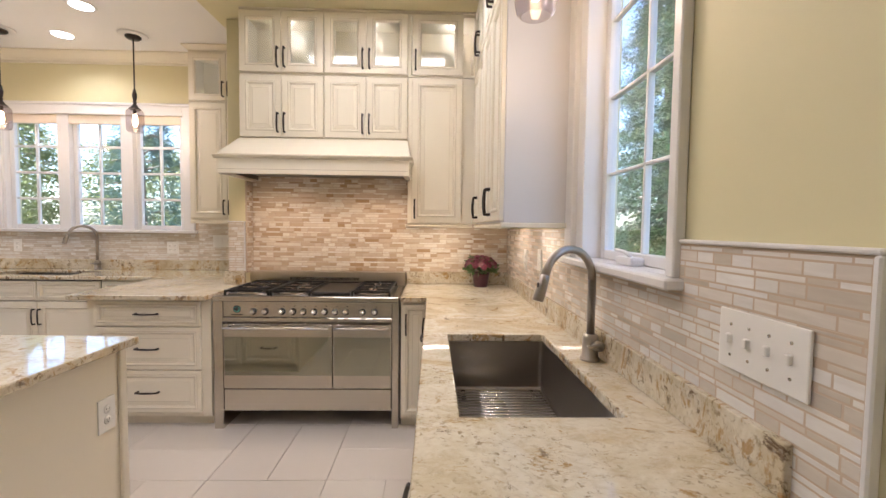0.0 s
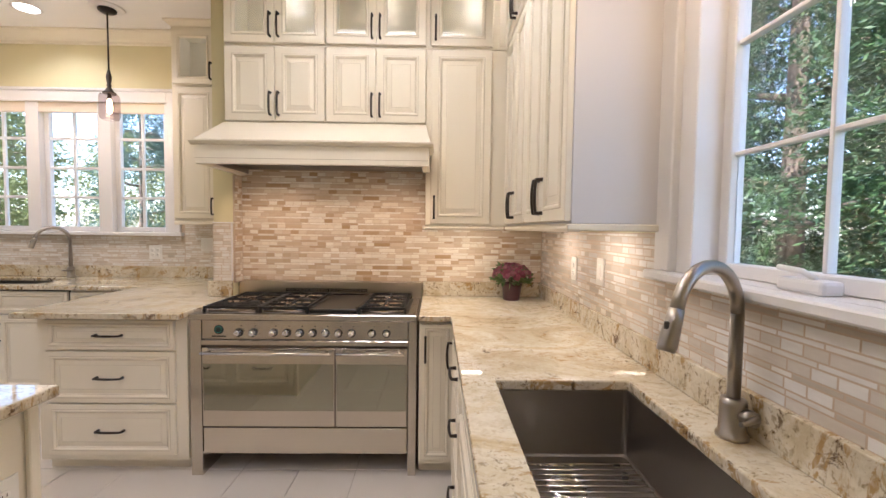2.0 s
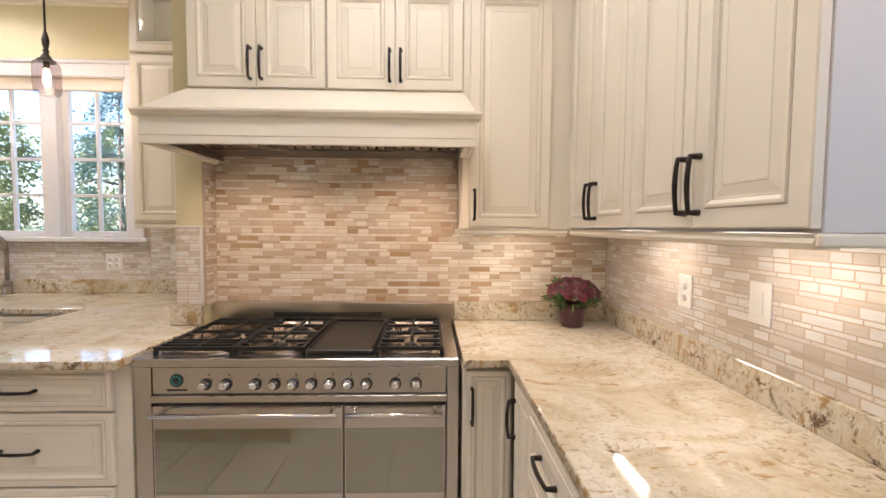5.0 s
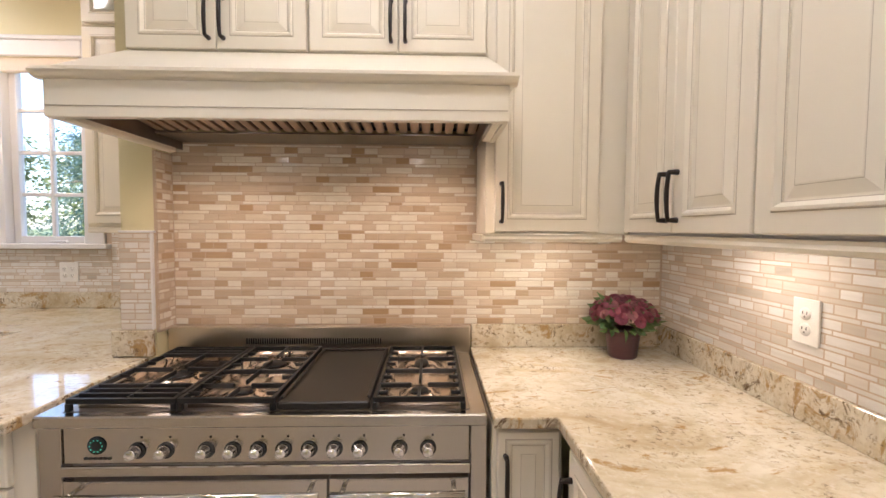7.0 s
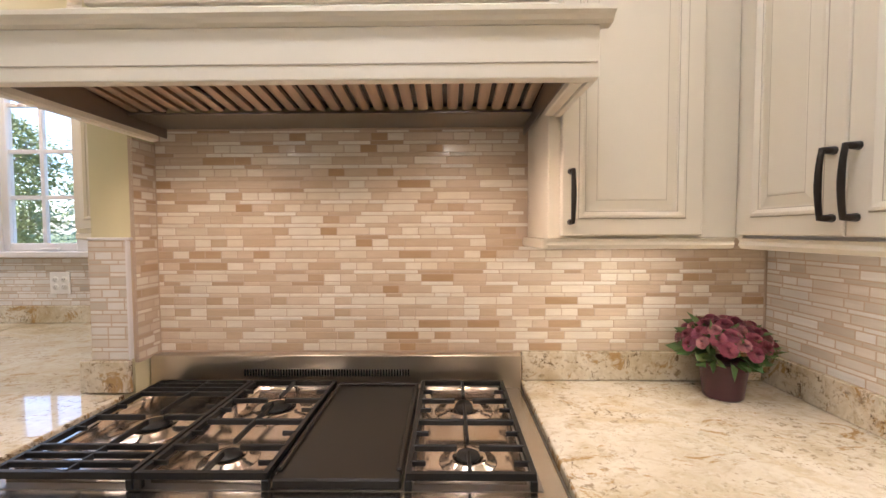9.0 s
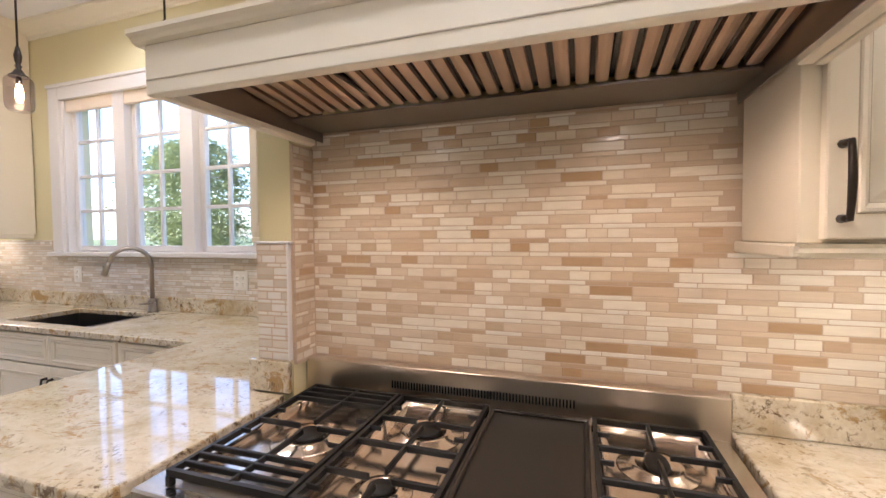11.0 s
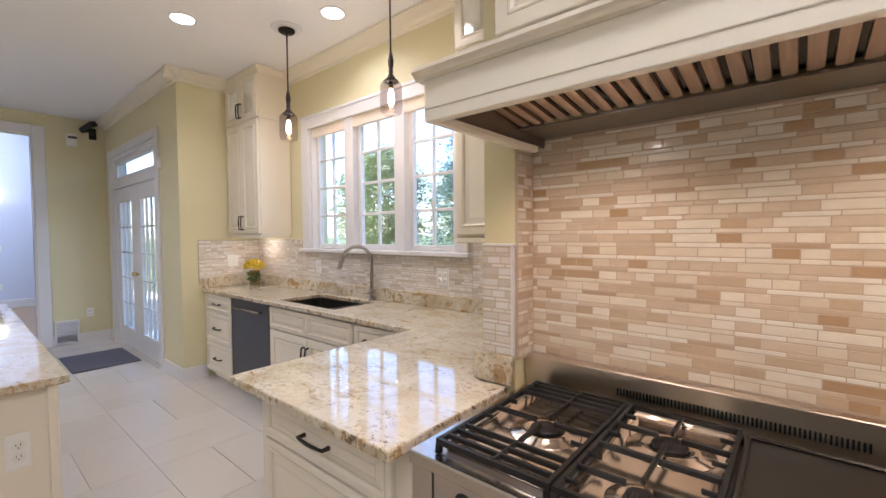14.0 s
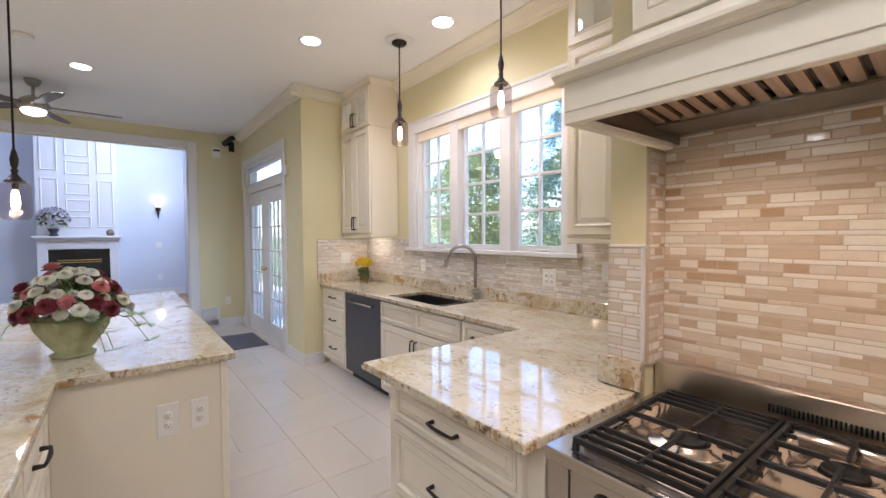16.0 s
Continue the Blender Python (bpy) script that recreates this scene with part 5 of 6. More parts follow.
def petals(r, rings, slots=1, cup=0.6, seed=1):
    """A flower head of bent petals, facing up, centred on the origin."""
    rnd = random.Random(seed)
    bm = bmesh.new()
    for k, (n, rad, tilt) in enumerate(rings):
        for i in range(n):
            a = 2 * math.pi * (i + 0.5 * (k % 2) + rnd.uniform(-0.15, 0.15)) / n
            w = rad * math.pi / n * 1.25
            pts = []
            for u, wid, lift in ((0.05, 0.35, 0.0), (0.45, 1.0, 0.35), (0.85, 0.85, 0.75), (1.0, 0.3, 1.0)):
                d = rad * u * math.cos(tilt)
                z = rad * (u * math.sin(tilt) + cup * 0.18 * lift * lift) + k * r * 0.10
                for sgn in (-1, 1):
                    x, y = d, sgn * w * wid
                    pts.append(bm.verts.new((x * math.cos(a) - y * math.sin(a), x * math.sin(a) + y * math.cos(a), z)))
            for q in range(3):
                f = bm.faces.new((pts[2 * q], pts[2 * q + 1], pts[2 * q + 3], pts[2 * q + 2]))
                f.smooth = True
    return bm


def petal_mat(name, a, b):
    m = Mat(name, a, 0.55, Subsurface_Weight=0.15)
    fac = m.n.new("ShaderNodeNewGeometry").outputs["Random Per Island"]
    m.colour(m.mix(m.mix(0.5, fac, m.noise(50, 3)), a, b))
    return m.m


MUM = petal_mat("crimson_petal", (0.20, 0.03, 0.06), (0.34, 0.10, 0.14))
ROSE = petal_mat("pink_petal", (0.55, 0.13, 0.14), (0.68, 0.28, 0.26))
WINE = petal_mat("wine_petal", (0.16, 0.02, 0.03), (0.28, 0.04, 0.06))
IVORY = petal_mat("ivory_petal", (0.74, 0.70, 0.56), (0.82, 0.80, 0.70))
GOLD = petal_mat("yellow_petal", (0.75, 0.52, 0.02), (0.85, 0.68, 0.05))
LILAC = petal_mat("lilac_petal", (0.50, 0.44, 0.55), (0.70, 0.66, 0.72))
LEAF = petal_mat("leaf_green", (0.05, 0.11, 0.03), (0.14, 0.22, 0.07))
RINGS = [(12, 1.0, 0.0), (11, 0.86, 0.25), (9, 0.68, 0.5), (7, 0.50, 0.8), (6, 0.34, 1.05), (5, 0.22, 1.3)]


def head(r, seed):
    return petals(r, [(n, q * r, t) for n, q, t in RINGS], 1, 0.6, seed)


def leaves(n, r, size, seed, lo=-0.3, hi=1.0, flat=1.0):
    """Many small pointed leaves scattered round a dome."""
    rnd = random.Random(seed)
    bm = bmesh.new()
    for _ in range(n):
        a, e = rnd.uniform(0, 2 * math.pi), rnd.uniform(lo, hi)
        c = Vector((math.cos(a) * math.cos(e), math.sin(a) * math.cos(e), math.sin(e) * flat)) * r * rnd.uniform(0.55, 1.0)
        d = (c.normalized() + Vector([rnd.uniform(-0.5, 0.5) for _ in range(3)])).normalized()
        s = d.cross(Vector((rnd.uniform(-1, 1), rnd.uniform(-1, 1), rnd.uniform(-1, 1)))).normalized()
        l, w = size * rnd.uniform(0.7, 1.3), size * 0.32 * rnd.uniform(0.8, 1.2)
        up = d.cross(s) * l * 0.12
        p = [bm.verts.new(c), bm.verts.new(c + d * l * 0.45 + s * w + up), bm.verts.new(c + d * l), bm.verts.new(c + d * l * 0.45 - s * w + up)]
        bm.faces.new((p[0], p[1], p[2]))
        bm.faces.new((p[0], p[2], p[3]))
    return bm


pot = thing("potted_flowers", "dark purple pot of crimson chrysanthemums on the worktop", "potted plant", pose(0.462, 3.085, ZC) @ Matrix.Scale(0.93, 4))
bm = bmesh.new()
lathe(bm, [(0.0, 0.001), (0.052, 0.001), (0.056, 0.006), (0.067, 0.095), (0.071, 0.098), (0.071, 0.115), (0.066, 0.118), (0.062, 0.108), (0.0, 0.106)], n=28)
part("pot", bm, Mat("plum_glaze", (0.07, 0.02, 0.03), 0.35).m, pot, "dark plum flower pot")
part("foliage", leaves(190, 0.11, 0.05, 3, -0.35, 0.9, 0.8), LEAF, pot, "green leaves", pose(0, 0, 0.15))
MH = shared("flower", head(0.026, 2), MUM)
MH2 = shared("flower", head(0.022, 5), petal_mat("dusky_petal", (0.30, 0.10, 0.12), (0.46, 0.22, 0.22)))
rnd = random.Random(7)
for k in range(46):
    a, e = 2.399963 * k, math.asin(min(1, 0.12 + 0.88 * (k + 0.5) / 46))
    p = Vector((math.cos(a) * math.cos(e) * 0.122, math.sin(a) * math.cos(e) * 0.122, 0.155 + 0.088 * math.sin(e)))
    put("flower", MH if k % 3 else MH2, pot, pose(p.x, p.y, p.z, 0, (90 - math.degrees(e)) * 0.8, math.degrees(a)))

bq = thing("bouquet", "bowl of mixed pink, wine and ivory flowers on the island", "flower arrangement", pose(-3.06, 1.62, ZC))
bm = bmesh.new()
prof = [(0.0, 0.002), (0.075, 0.002), (0.08, 0.012), (0.06, 0.022), (0.095, 0.07), (0.125, 0.12), (0.135, 0.165), (0.128, 0.168), (0.115, 0.12), (0.0, 0.05)]
lathe(bm, prof, n=36)
bwl = Mat("green_glass_bowl", (0.42, 0.45, 0.22), 0.15, Transmission_Weight=0.35, IOR=1.4)
bwl.colour(bwl.ramp(bwl.noise(14, 4, (1, 1, 0.4)), [(0.35, (0.30, 0.34, 0.14)), (0.65, (0.62, 0.62, 0.36))]))
part("bowl", bm, bwl.m, bq, "mottled green glass bowl")
part("foliage", leaves(260, 0.17, 0.042, 11, -0.2, 1.2, 0.75), LEAF, bq, "dark green leaves", pose(0, 0, 0.20))
bm = bmesh.new()
for k in range(7):
    a = rnd.uniform(0, 6.28)
    r0 = 0.14
    pts = [(math.cos(a) * (r0 + 0.045 * u), math.sin(a) * (r0 + 0.045 * u), 0.17 - 0.012 * u * u + 0.02 * u) for u in range(5)]
    tube(bm, pts, 0.0016, 5)
    for p in pts[1:]:
        for sg in (-1, 1):
            c = Vector(p)
            d = Vector((math.cos(a + sg * 1.0), math.sin(a + sg * 1.0), 0.3)).normalized() * 0.05
            s = d.cross(Vector((0, 0, 1))) * 0.4
            v = [bm.verts.new(c), bm.verts.new(c + d * 0.5 + s), bm.verts.new(c + d), bm.verts.new(c + d * 0.5 - s)]
            bm.faces.new((v[0], v[1], v[2]))
            bm.faces.new((v[0], v[2], v[3]))
part("ivy", bm, petal_mat("ivy_green", (0.12, 0.24, 0.08), (0.30, 0.42, 0.18)), bq, "trailing ivy sprigs")
heads = [shared("flower", head(r, s), m) for r, s, m in ((0.038, 3, ROSE), (0.040, 4, WINE), (0.030, 5, IVORY), (0.026, 6, IVORY), (0.034, 8, ROSE))]
for k in range(74):
    a, e = 2.399963 * k + 0.4, math.asin(min(1, 0.02 + 0.98 * (k + 0.5) / 74))
    rr = rnd.uniform(0.145, 0.205)
    p = Vector((math.cos(a) * math.cos(e) * rr, math.sin(a) * math.cos(e) * rr, 0.185 + 0.175 * math.sin(e) * rnd.uniform(0.75, 1.2)))
    put("flower", heads[(0, 2, 1, 3, 4, 2, 1, 3)[(k * 5 + rnd.randrange(3)) % 8]], bq, pose(p.x, p.y, p.z, 0, (90 - math.degrees(e)) * 0.75, math.degrees(a)))

yv = thing("yellow_flowers", "glass vase of yellow flowers on the far worktop", "flower arrangement", pose(-4.84, 3.92, ZC))
bm = bmesh.new()
lathe(bm, [(0.0, 0.001), (0.05, 0.001), (0.052, 0.01), (0.05, 0.16), (0.047, 0.16), (0.047, 0.012), (0.0, 0.011)], n=24)
part("vase", bm, pane_glass("vase_glass", (0.88, 0.84, 0.74)), yv, "clear glass vase", None, False)
part("stems", leaves(30, 0.035, 0.055, 5, -1.2, 0.4, 1.0), LEAF, yv, "green stems", pose(0, 0, 0.11))
YH = shared("flower", head(0.03, 9), GOLD)
for k in range(26):
    a, e = 2.399963 * k, math.asin((k + 0.5) / 26)
    put("flower", YH, yv, pose(math.cos(a) * math.cos(e) * 0.085, math.sin(a) * math.cos(e) * 0.085, 0.195 + 0.06 * math.sin(e), 0, 90 - math.degrees(e), math.degrees(a)))

# ---- ceiling fan ----
fan = thing("ceiling_fan", "brushed nickel ceiling fan with dark blades and a light", "ceiling fan", pose(-6.45, 1.15, CEIL))
bm = bmesh.new()
lathe(bm, [(0.065, -0.0005), (0.065, -0.02), (0.04, -0.06), (0.016, -0.07), (0.0, -0.07)], n=24)
part("canopy", bm, NICKEL, fan)
bm = bmesh.new()
tube(bm, [(0, 0, -0.06), (0, 0, -0.17)], 0.013, 10)
part("downrod", bm, NICKEL, fan)
bm = bmesh.new()
lathe(bm, [(0.0, -0.165), (0.05, -0.17), (0.10, -0.20), (0.125, -0.24), (0.125, -0.27), (0.10, -0.295), (0.0, -0.296)], n=28)
part("motor", bm, NICKEL, fan)
bm = bmesh.new()
lathe(bm, [(0.095, -0.2965), (0.098, -0.31), (0.085, -0.335), (0.05, -0.35), (0.0, -0.355)], n=28)
part("light_bowl", bm, glow("fan_glow", (1, 0.94, 0.84), 0.8), fan, "frosted lit glass bowl")
bmb = bmesh.new()
prism(bmb, [(0.11, -0.03), (0.20, -0.055), (0.55, -0.072), (0.68, -0.05), (0.70, 0.0), (0.68, 0.05), (0.55, 0.072), (0.20, 0.055), (0.11, 0.03)], -0.004, 0.004, "z")
BL = shared("blade", bmb, wood_like("dark_blade", (0.06, 0.045, 0.04), (0.12, 0.09, 0.08), 0.4, (1, 8, 8)))
for k in range(5):
    put("blade", BL, fan, Matrix.Translation((0, 0, -0.255)) @ pose(0, 0, 0, 0, 0, 20 + 72 * k) @ pose(0, 0, 0, 10, 0, 0), "dark wooden fan blade")
sd = thing("smoke_detector", "small round white smoke detector on the ceiling", "smoke detector", pose(-5.22, 1.24, CEIL))
bm = bmesh.new()
lathe(bm, [(0.065, -0.0005), (0.065, -0.025), (0.045, -0.035), (0.0, -0.036)], n=24)
part("housing", bm, PLASTIC, sd)

# ---- family room ----
bm = bmesh.new()
box(bm, FX, XO - 0.02, -1.85, 3.05, FZ - 0.0055, FZ + 0.001)
whole("floor_family", bm, wood_like("oak_floor", (0.30, 0.18, 0.09), (0.42, 0.27, 0.15), 0.25, (0.6, 12, 1)), "warm brown wooden floor of the family room", "floor", None, "", "structure")
PANELW = painted("panel_white", (0.80, 0.79, 0.81), 0.4, 0.02)
fp = thing("fireplace", "white panelled chimney breast with mantel and black firebox", "fireplace", pose(FX + 0.0005, 0, 0), "", "structure")
FY0, FY1, FD = 0.48, 1.78, 0.34
bm = bmesh.new()
box(bm, 0, FD, FY0, FY1, 1.46, 5.15)
box(bm, 0, FD, FY0, 0.64, 0, 1.459)
box(bm, 0, FD, 1.62, FY1, 0, 1.459)
box(bm, 0, FD, 0.6405, 1.6195, 1.16, 1.459)
part("chimney_breast", bm, PANELW, fp)
bm = bmesh.new()
box(bm, 0.0, FD + 0.16, FY0 - 0.06, FY1 + 0.06, 1.40, 1.445, 0.008)
box(bm, FD + 0.0005, FD + 0.09, FY0 - 0.02, FY1 + 0.02, 1.34, 1.3995, 0.008)
part("mantel_shelf", bm, PANELW, fp)
bm = bmesh.new()
for y in (FY0 + 0.0, FY1 - 0.16):
    box(bm, FD + 0.0005, FD + 0.05, y, y + 0.16, 0, 1.3395, 0.006)
box(bm, FD + 0.0005, FD + 0.04, FY0 + 0.1605, FY1 - 0.1605, 1.17, 1.3395, 0.006)
part("surround", bm, PANELW, fp)
bm = bmesh.new()
box(bm, FD + 0.0, FD + 0.012, 0.635, 1.625, 0.0, 1.165)
part("slab", bm, BLACK, fp, "black polished fire surround")
bm = bmesh.new()
box(bm, FD + 0.0125, FD + 0.02, 0.79, 1.47, 0.12, 0.92)
part("fire_screen", bm, Mat("smoked_glass", (0.02, 0.02, 0.022), 0.05).m, fp)
bm = bmesh.new()
for z in (0.885, 0.93):
    box(bm, FD + 0.0205, FD + 0.03, 0.78, 1.48, z, z + 0.018)
part("brass_trim", bm, Mat("brass_bar", (0.62, 0.46, 0.2), 0.25, 1.0).m, fp)


def moulding(y0, y1, z0, z1):
    bm = bmesh.new()
    for a in ((y0, y1, z0, z0 + 0.025), (y0, y1, z1 - 0.025, z1), (y0, y0 + 0.025, z0 + 0.025, z1 - 0.025), (y1 - 0.025, y1, z0 + 0.025, z1 - 0.025)):
        box(bm, FD + 0.0005, FD + 0.018, *a, 0.004)
    part("panel_moulding", bm, PANELW, fp)


for z0, z1 in ((1.62, 1.85), (1.95, 2.20), (2.30, 2.55), (2.72, 3.0), (3.1, 3.5)):
    moulding(0.93, 1.33, z0, z1)
for y0, y1 in ((0.55, 0.82), (1.44, 1.71)):
    moulding(y0, y1, 1.62, 2.62)
    moulding(y0, y1, 2.78, 3.5)
mv = thing("mantel_flowers", "dark vase of lilac flowers on the mantel shelf", "flower arrangement", pose(FX + FD + 0.08, 0.74, 1.4455))
bm = bmesh.new()
lathe(bm, [(0.0, 0.0), (0.075, 0.0), (0.08, 0.02), (0.05, 0.05), (0.085, 0.12), (0.09, 0.15), (0.0, 0.15)], n=20)
part("vase", bm, Mat("dark_vase", (0.03, 0.03, 0.05), 0.3).m, mv)
LH = shared("flower", head(0.045, 12), LILAC)
part("foliage", leaves(160, 0.20, 0.07, 21, -0.2, 1.2, 1.0), LEAF, mv, "dark leaves", pose(0, 0, 0.26))
for k in range(36):
    a, e = 2.399963 * k, math.asin(0.02 + 0.97 * (k + 0.5) / 36)
    put("flower", LH, mv, pose(math.cos(a) * math.cos(e) * 0.25, math.sin(a) * math.cos(e) * 0.25, 0.27 + 0.30 * math.sin(e), 0, 90 - math.degrees(e), math.degrees(a)))
orn = bmesh.new()
lathe(orn, [(0.0, 0.0), (0.05, 0.0), (0.07, 0.04), (0.065, 0.09), (0.04, 0.13), (0.0, 0.14)], n=16)
om = Mat("speckled_stone", (0.2, 0.15, 0.1), 0.6)
om.colour(om.ramp(om.noise(40, 4), [(0.4, (0.10, 0.08, 0.06)), (0.6, (0.42, 0.34, 0.24))]))
whole("ornament", orn, om.m, "small speckled stone ornament on the mantel shelf", "ornament", pose(FX + FD + 0.08, 1.64, 1.4455))
sc = thing("wall_sconce", "dark iron wall sconce with a lit glass shade", "sconce", pose(FX + 0.0005, 2.53, 2.06))
bm = bmesh.new()
lathe(bm, [(0.0, 0.03), (0.05, 0.025), (0.055, 0.0)], (0, 0, 0), 16, 0, "x")
tube(bm, [(0.03, 0, -0.02), (0.09, 0, -0.06), (0.13, 0, -0.02), (0.13, 0, 0.05)], 0.012, 8)
tube(bm, [(0.02, 0, 0.0), (0.02, 0, -0.22)], [0.025, 0.004], 8)
part("arm", bm, BRONZE, sc)
bm = bmesh.new()
lathe(bm, [(0.025, 0.05), (0.06, 0.09), (0.075, 0.15), (0.085, 0.20)], (0.13, 0, 0), 20)
part("shade", bm, glow("sconce_glow", (1, 0.86, 0.64), 0.6), sc, "lit glass shade")
lamp("sconce_lamp", "POINT", (FX + 0.14, 2.53, 2.28), 0.7, NEUTRAL, 0.05)
plate("white switch plate on the blue wall", pose(FX + 0.0005, 2.52, 1.22, 0, 0, 90), 0.12, 0.12, "rocker", 2, "light_switch")
plate("white outlet on the blue wall", pose(FX + 0.0005, 2.53, 0.46, 0, 0, 90), 0.08, 0.12, "socket")
bm = bmesh.new()
box(bm, FX + 0.0005, FX + 0.02, 1.7805, 3.04, 0.0015, 0.19, 0.004)
whole("baseboard_family", bm, WHITE, "white skirting board in the family room", "baseboard", None, "", "structure")
w3 = thing("window_3", "white framed window in the family room's side wall", "window", None, "", "structure")
bm = bmesh.new()
for a in ((-12.0, -11.9, 0.8, 2.6), (-10.9, -10.8, 0.8, 2.6), (-11.9, -10.9, 2.5, 2.6), (-11.9, -10.9, 0.8, 0.9)):
    box(bm, a[0], a[1], 3.025, 3.0495, a[2], a[3], 0.004)
part("casing", bm, WHITE, w3)
muntin_sash("sash", w3, pose(-11.899, 3.11, 0.901), 0.998, 1.598, 2, 3, 0.05)
lamp("family_daylight", "AREA", (-10.4, 2.95, 3.6), 235, COOL, 2.4, 1.4, target=(-10.8, 0.5, 1.2))

# ---- mosaic tiles ----
STOPS = [(0.0, (0.67, 0.545, 0.41)), (0.20, (0.79, 0.71, 0.58)), (0.38, (0.60, 0.465, 0.32)), (0.50, (0.84, 0.785, 0.68)), (0.70, (0.70, 0.585, 0.455)), (0.84, (0.50, 0.345, 0.20)), (0.90, (0.57, 0.425, 0.285)), (0.95, (0.75, 0.655, 0.53))]
THIN = [(0.0, (0.82, 0.755, 0.64)), (0.28, (0.64, 0.515, 0.38)), (0.44, (0.86, 0.82, 0.74)), (0.72, (0.54, 0.40, 0.27)), (0.82, (0.70, 0.58, 0.44))]
STOPSW = [(0.0, (0.73, 0.67, 0.60)), (0.14, (0.66, 0.60, 0.52)), (0.28, (0.80, 0.78, 0.74)), (0.5, (0.71, 0.655, 0.58)), (0.66, (0.82, 0.80, 0.77)), (0.85, (0.58, 0.52, 0.44)), (0.91, (0.74, 0.69, 0.62))]
THINW = [(0.0, (0.80, 0.77, 0.72)), (0.25, (0.66, 0.59, 0.50)), (0.40, (0.82, 0.80, 0.77)), (0.75, (0.60, 0.53, 0.44)), (0.85, (0.80, 0.77, 0.72))]
MOS = {k: (tile_mat("mosaic_" + k, True, st), tile_mat("mosaic_" + k + "_joined", False, st)) for k, st in (("warm", STOPS), ("warm_thin", THIN), ("pale", STOPSW), ("pale_thin", THINW))}
TD = 0.0056                            # how far a tile stands out from its bed
cache = {}


def tile_mesh(l, h, kind):
    key = (round(l, 4), round(h, 4), kind)
    if key not in cache:
        c = 0.0009
        verts = [(0, 0, 0), (l, 0, 0), (l, 0, h), (0, 0, h)] + [(x, -TD + c, z) for x, z in ((0, 0), (l, 0), (l, h), (0, h))] + [(x, -TD, z) for x, z in ((c, c), (l - c, c), (l - c, h - c), (c, h - c))]
        faces = [(a, (a + 1) % 4, (a + 1) % 4 + 4, a + 4) for a in range(4)] + [(a + 4, (a + 1) % 4 + 4, (a + 1) % 4 + 8, a + 8) for a in range(4)] + [(8, 9, 10, 11)]
        me = bpy.data.meshes.new("tile")
        me.from_pydata(verts, [], faces)
        me.materials.append(MOS[kind][0])
        cache[key] = (me, verts, faces)
    return cache[key]


def mosaic(wall, m, u0, u1, z0, z1, kind, near, seed, skip=()):
    """Linear mosaic on a wall: thick and thin courses in turn, in local x from u0 to u1; the pieces whose x lies in near are objects."""
    rnd = random.Random(seed)
    joint = 0.0026
    z, row, count = z0, 0, 0
    vs, fs, slots = [], [], []
    while z < z1 - 0.004:
        h = min(0.0228 if row % 2 == 0 else 0.0104, z1 - z - joint)
        u = u0
        last = 0
        while u < u1 - 0.003:
            l = rnd.choice((0.051, 0.051, 0.104) if row % 2 == 0 else (0.051, 0.104, 0.104))
            if u == u0:
                l *= rnd.choice((0.35, 0.6, 1.0))
            l = min(l, u1 - u - joint)
            if l > 0.004 and not any(a < u + l / 2 < b and c < z + h / 2 < d for a, b, c, d in skip):
                me, verts, faces = tile_mesh(l, h, kind + ("_thin" if row % 2 else ""))
                if near[0] < u < near[1] and near[2] < z < near[3] and count < 300:
                    put("tile", me, wall, m @ Matrix.Translation((u, 0, z)))
                    count += 1
                else:
                    slots += [row % 2] * len(faces)
                    b = len(vs)
                    vs += [tuple(m @ Vector((x + u, y, zz + z))) for x, y, zz in verts]
                    fs += [tuple(i + b for i in f) for f in faces]
            u += l + joint
        z += h + joint
        row += 1
    me = bpy.data.meshes.new("tiles")
    me.from_pydata(vs, [], fs)
    me.materials.append(MOS[kind][1])
    me.materials.append(MOS[kind + "_thin"][1])
    me.polygons.foreach_set("material_index", slots)
    ob = new("tiles", me)
    ob.parent = wall
    tagged(ob, "further mosaic strips of glass and stone", "", "", "stuff")


def bed(name, dims, label):
    return block(name, dims, GROUT, label, "backsplash")


ZT = 1.009
b1 = bed("wall_range_tiles", (COLX1 + 0.008, XR + 0.0, YB - 0.0040, YB + 0.0075, 0.95, 1.739), "linear glass and stone mosaic in warm beige behind the range")
mosaic(b1, pose(0, YB + 0.0004, 0), COLX1 + 0.0085, XR - 0.008, ZT, 1.735, "warm", (-0.95, -0.35, 1.09, 1.60), 1, [(-0.10, 9, 1.35, 9)])
b2 = bed("wall_end_tiles", (COLX0, COLX1, COLY - 0.0035, COLY + 0.0095, 1.0125, TRIMZ - 0.006), "pale mosaic strips on the wall end")
mosaic(b2, pose(0, COLY + 0.0019, 0), COLX0, COLX1 - 0.002, 1.0135, TRIMZ - 0.007, "pale", (-2, 0, 0, 2), 3)
b3 = bed("wall_side_tiles", (COLX1 + 0.0002, COLX1 + 0.0133, COLY + 0.01, YB - 0.0052, 1.0, 1.69), "mosaic strips on the side of the recess")
mosaic(b3, pose(COLX1 + 0.0079, 0, 0, 0, 0, 90), COLY + 0.01, YB - 0.008, ZT, 1.687, "warm", (0, 9, 0, 9), 4)
b4 = bed("wall_east_tiles", (XR - 0.0050, XR + 0.0075, 0.465, YB - 0.008, 0.90, RW[2] - 0.0305), "linear mosaic in pale beige above the sink worktop")
for a, c, z in ((0.465, RW[0] - 0.0365, TRIME - 0.008), (RW[1] + 0.0855, YB - 0.008, 1.356)):
    bm = bmesh.new()
    box(bm, XR - 0.0050, XR + 0.0075, a, c, RW[2] - 0.0303, z)
    part("tile_bed", bm, GROUT, b4)
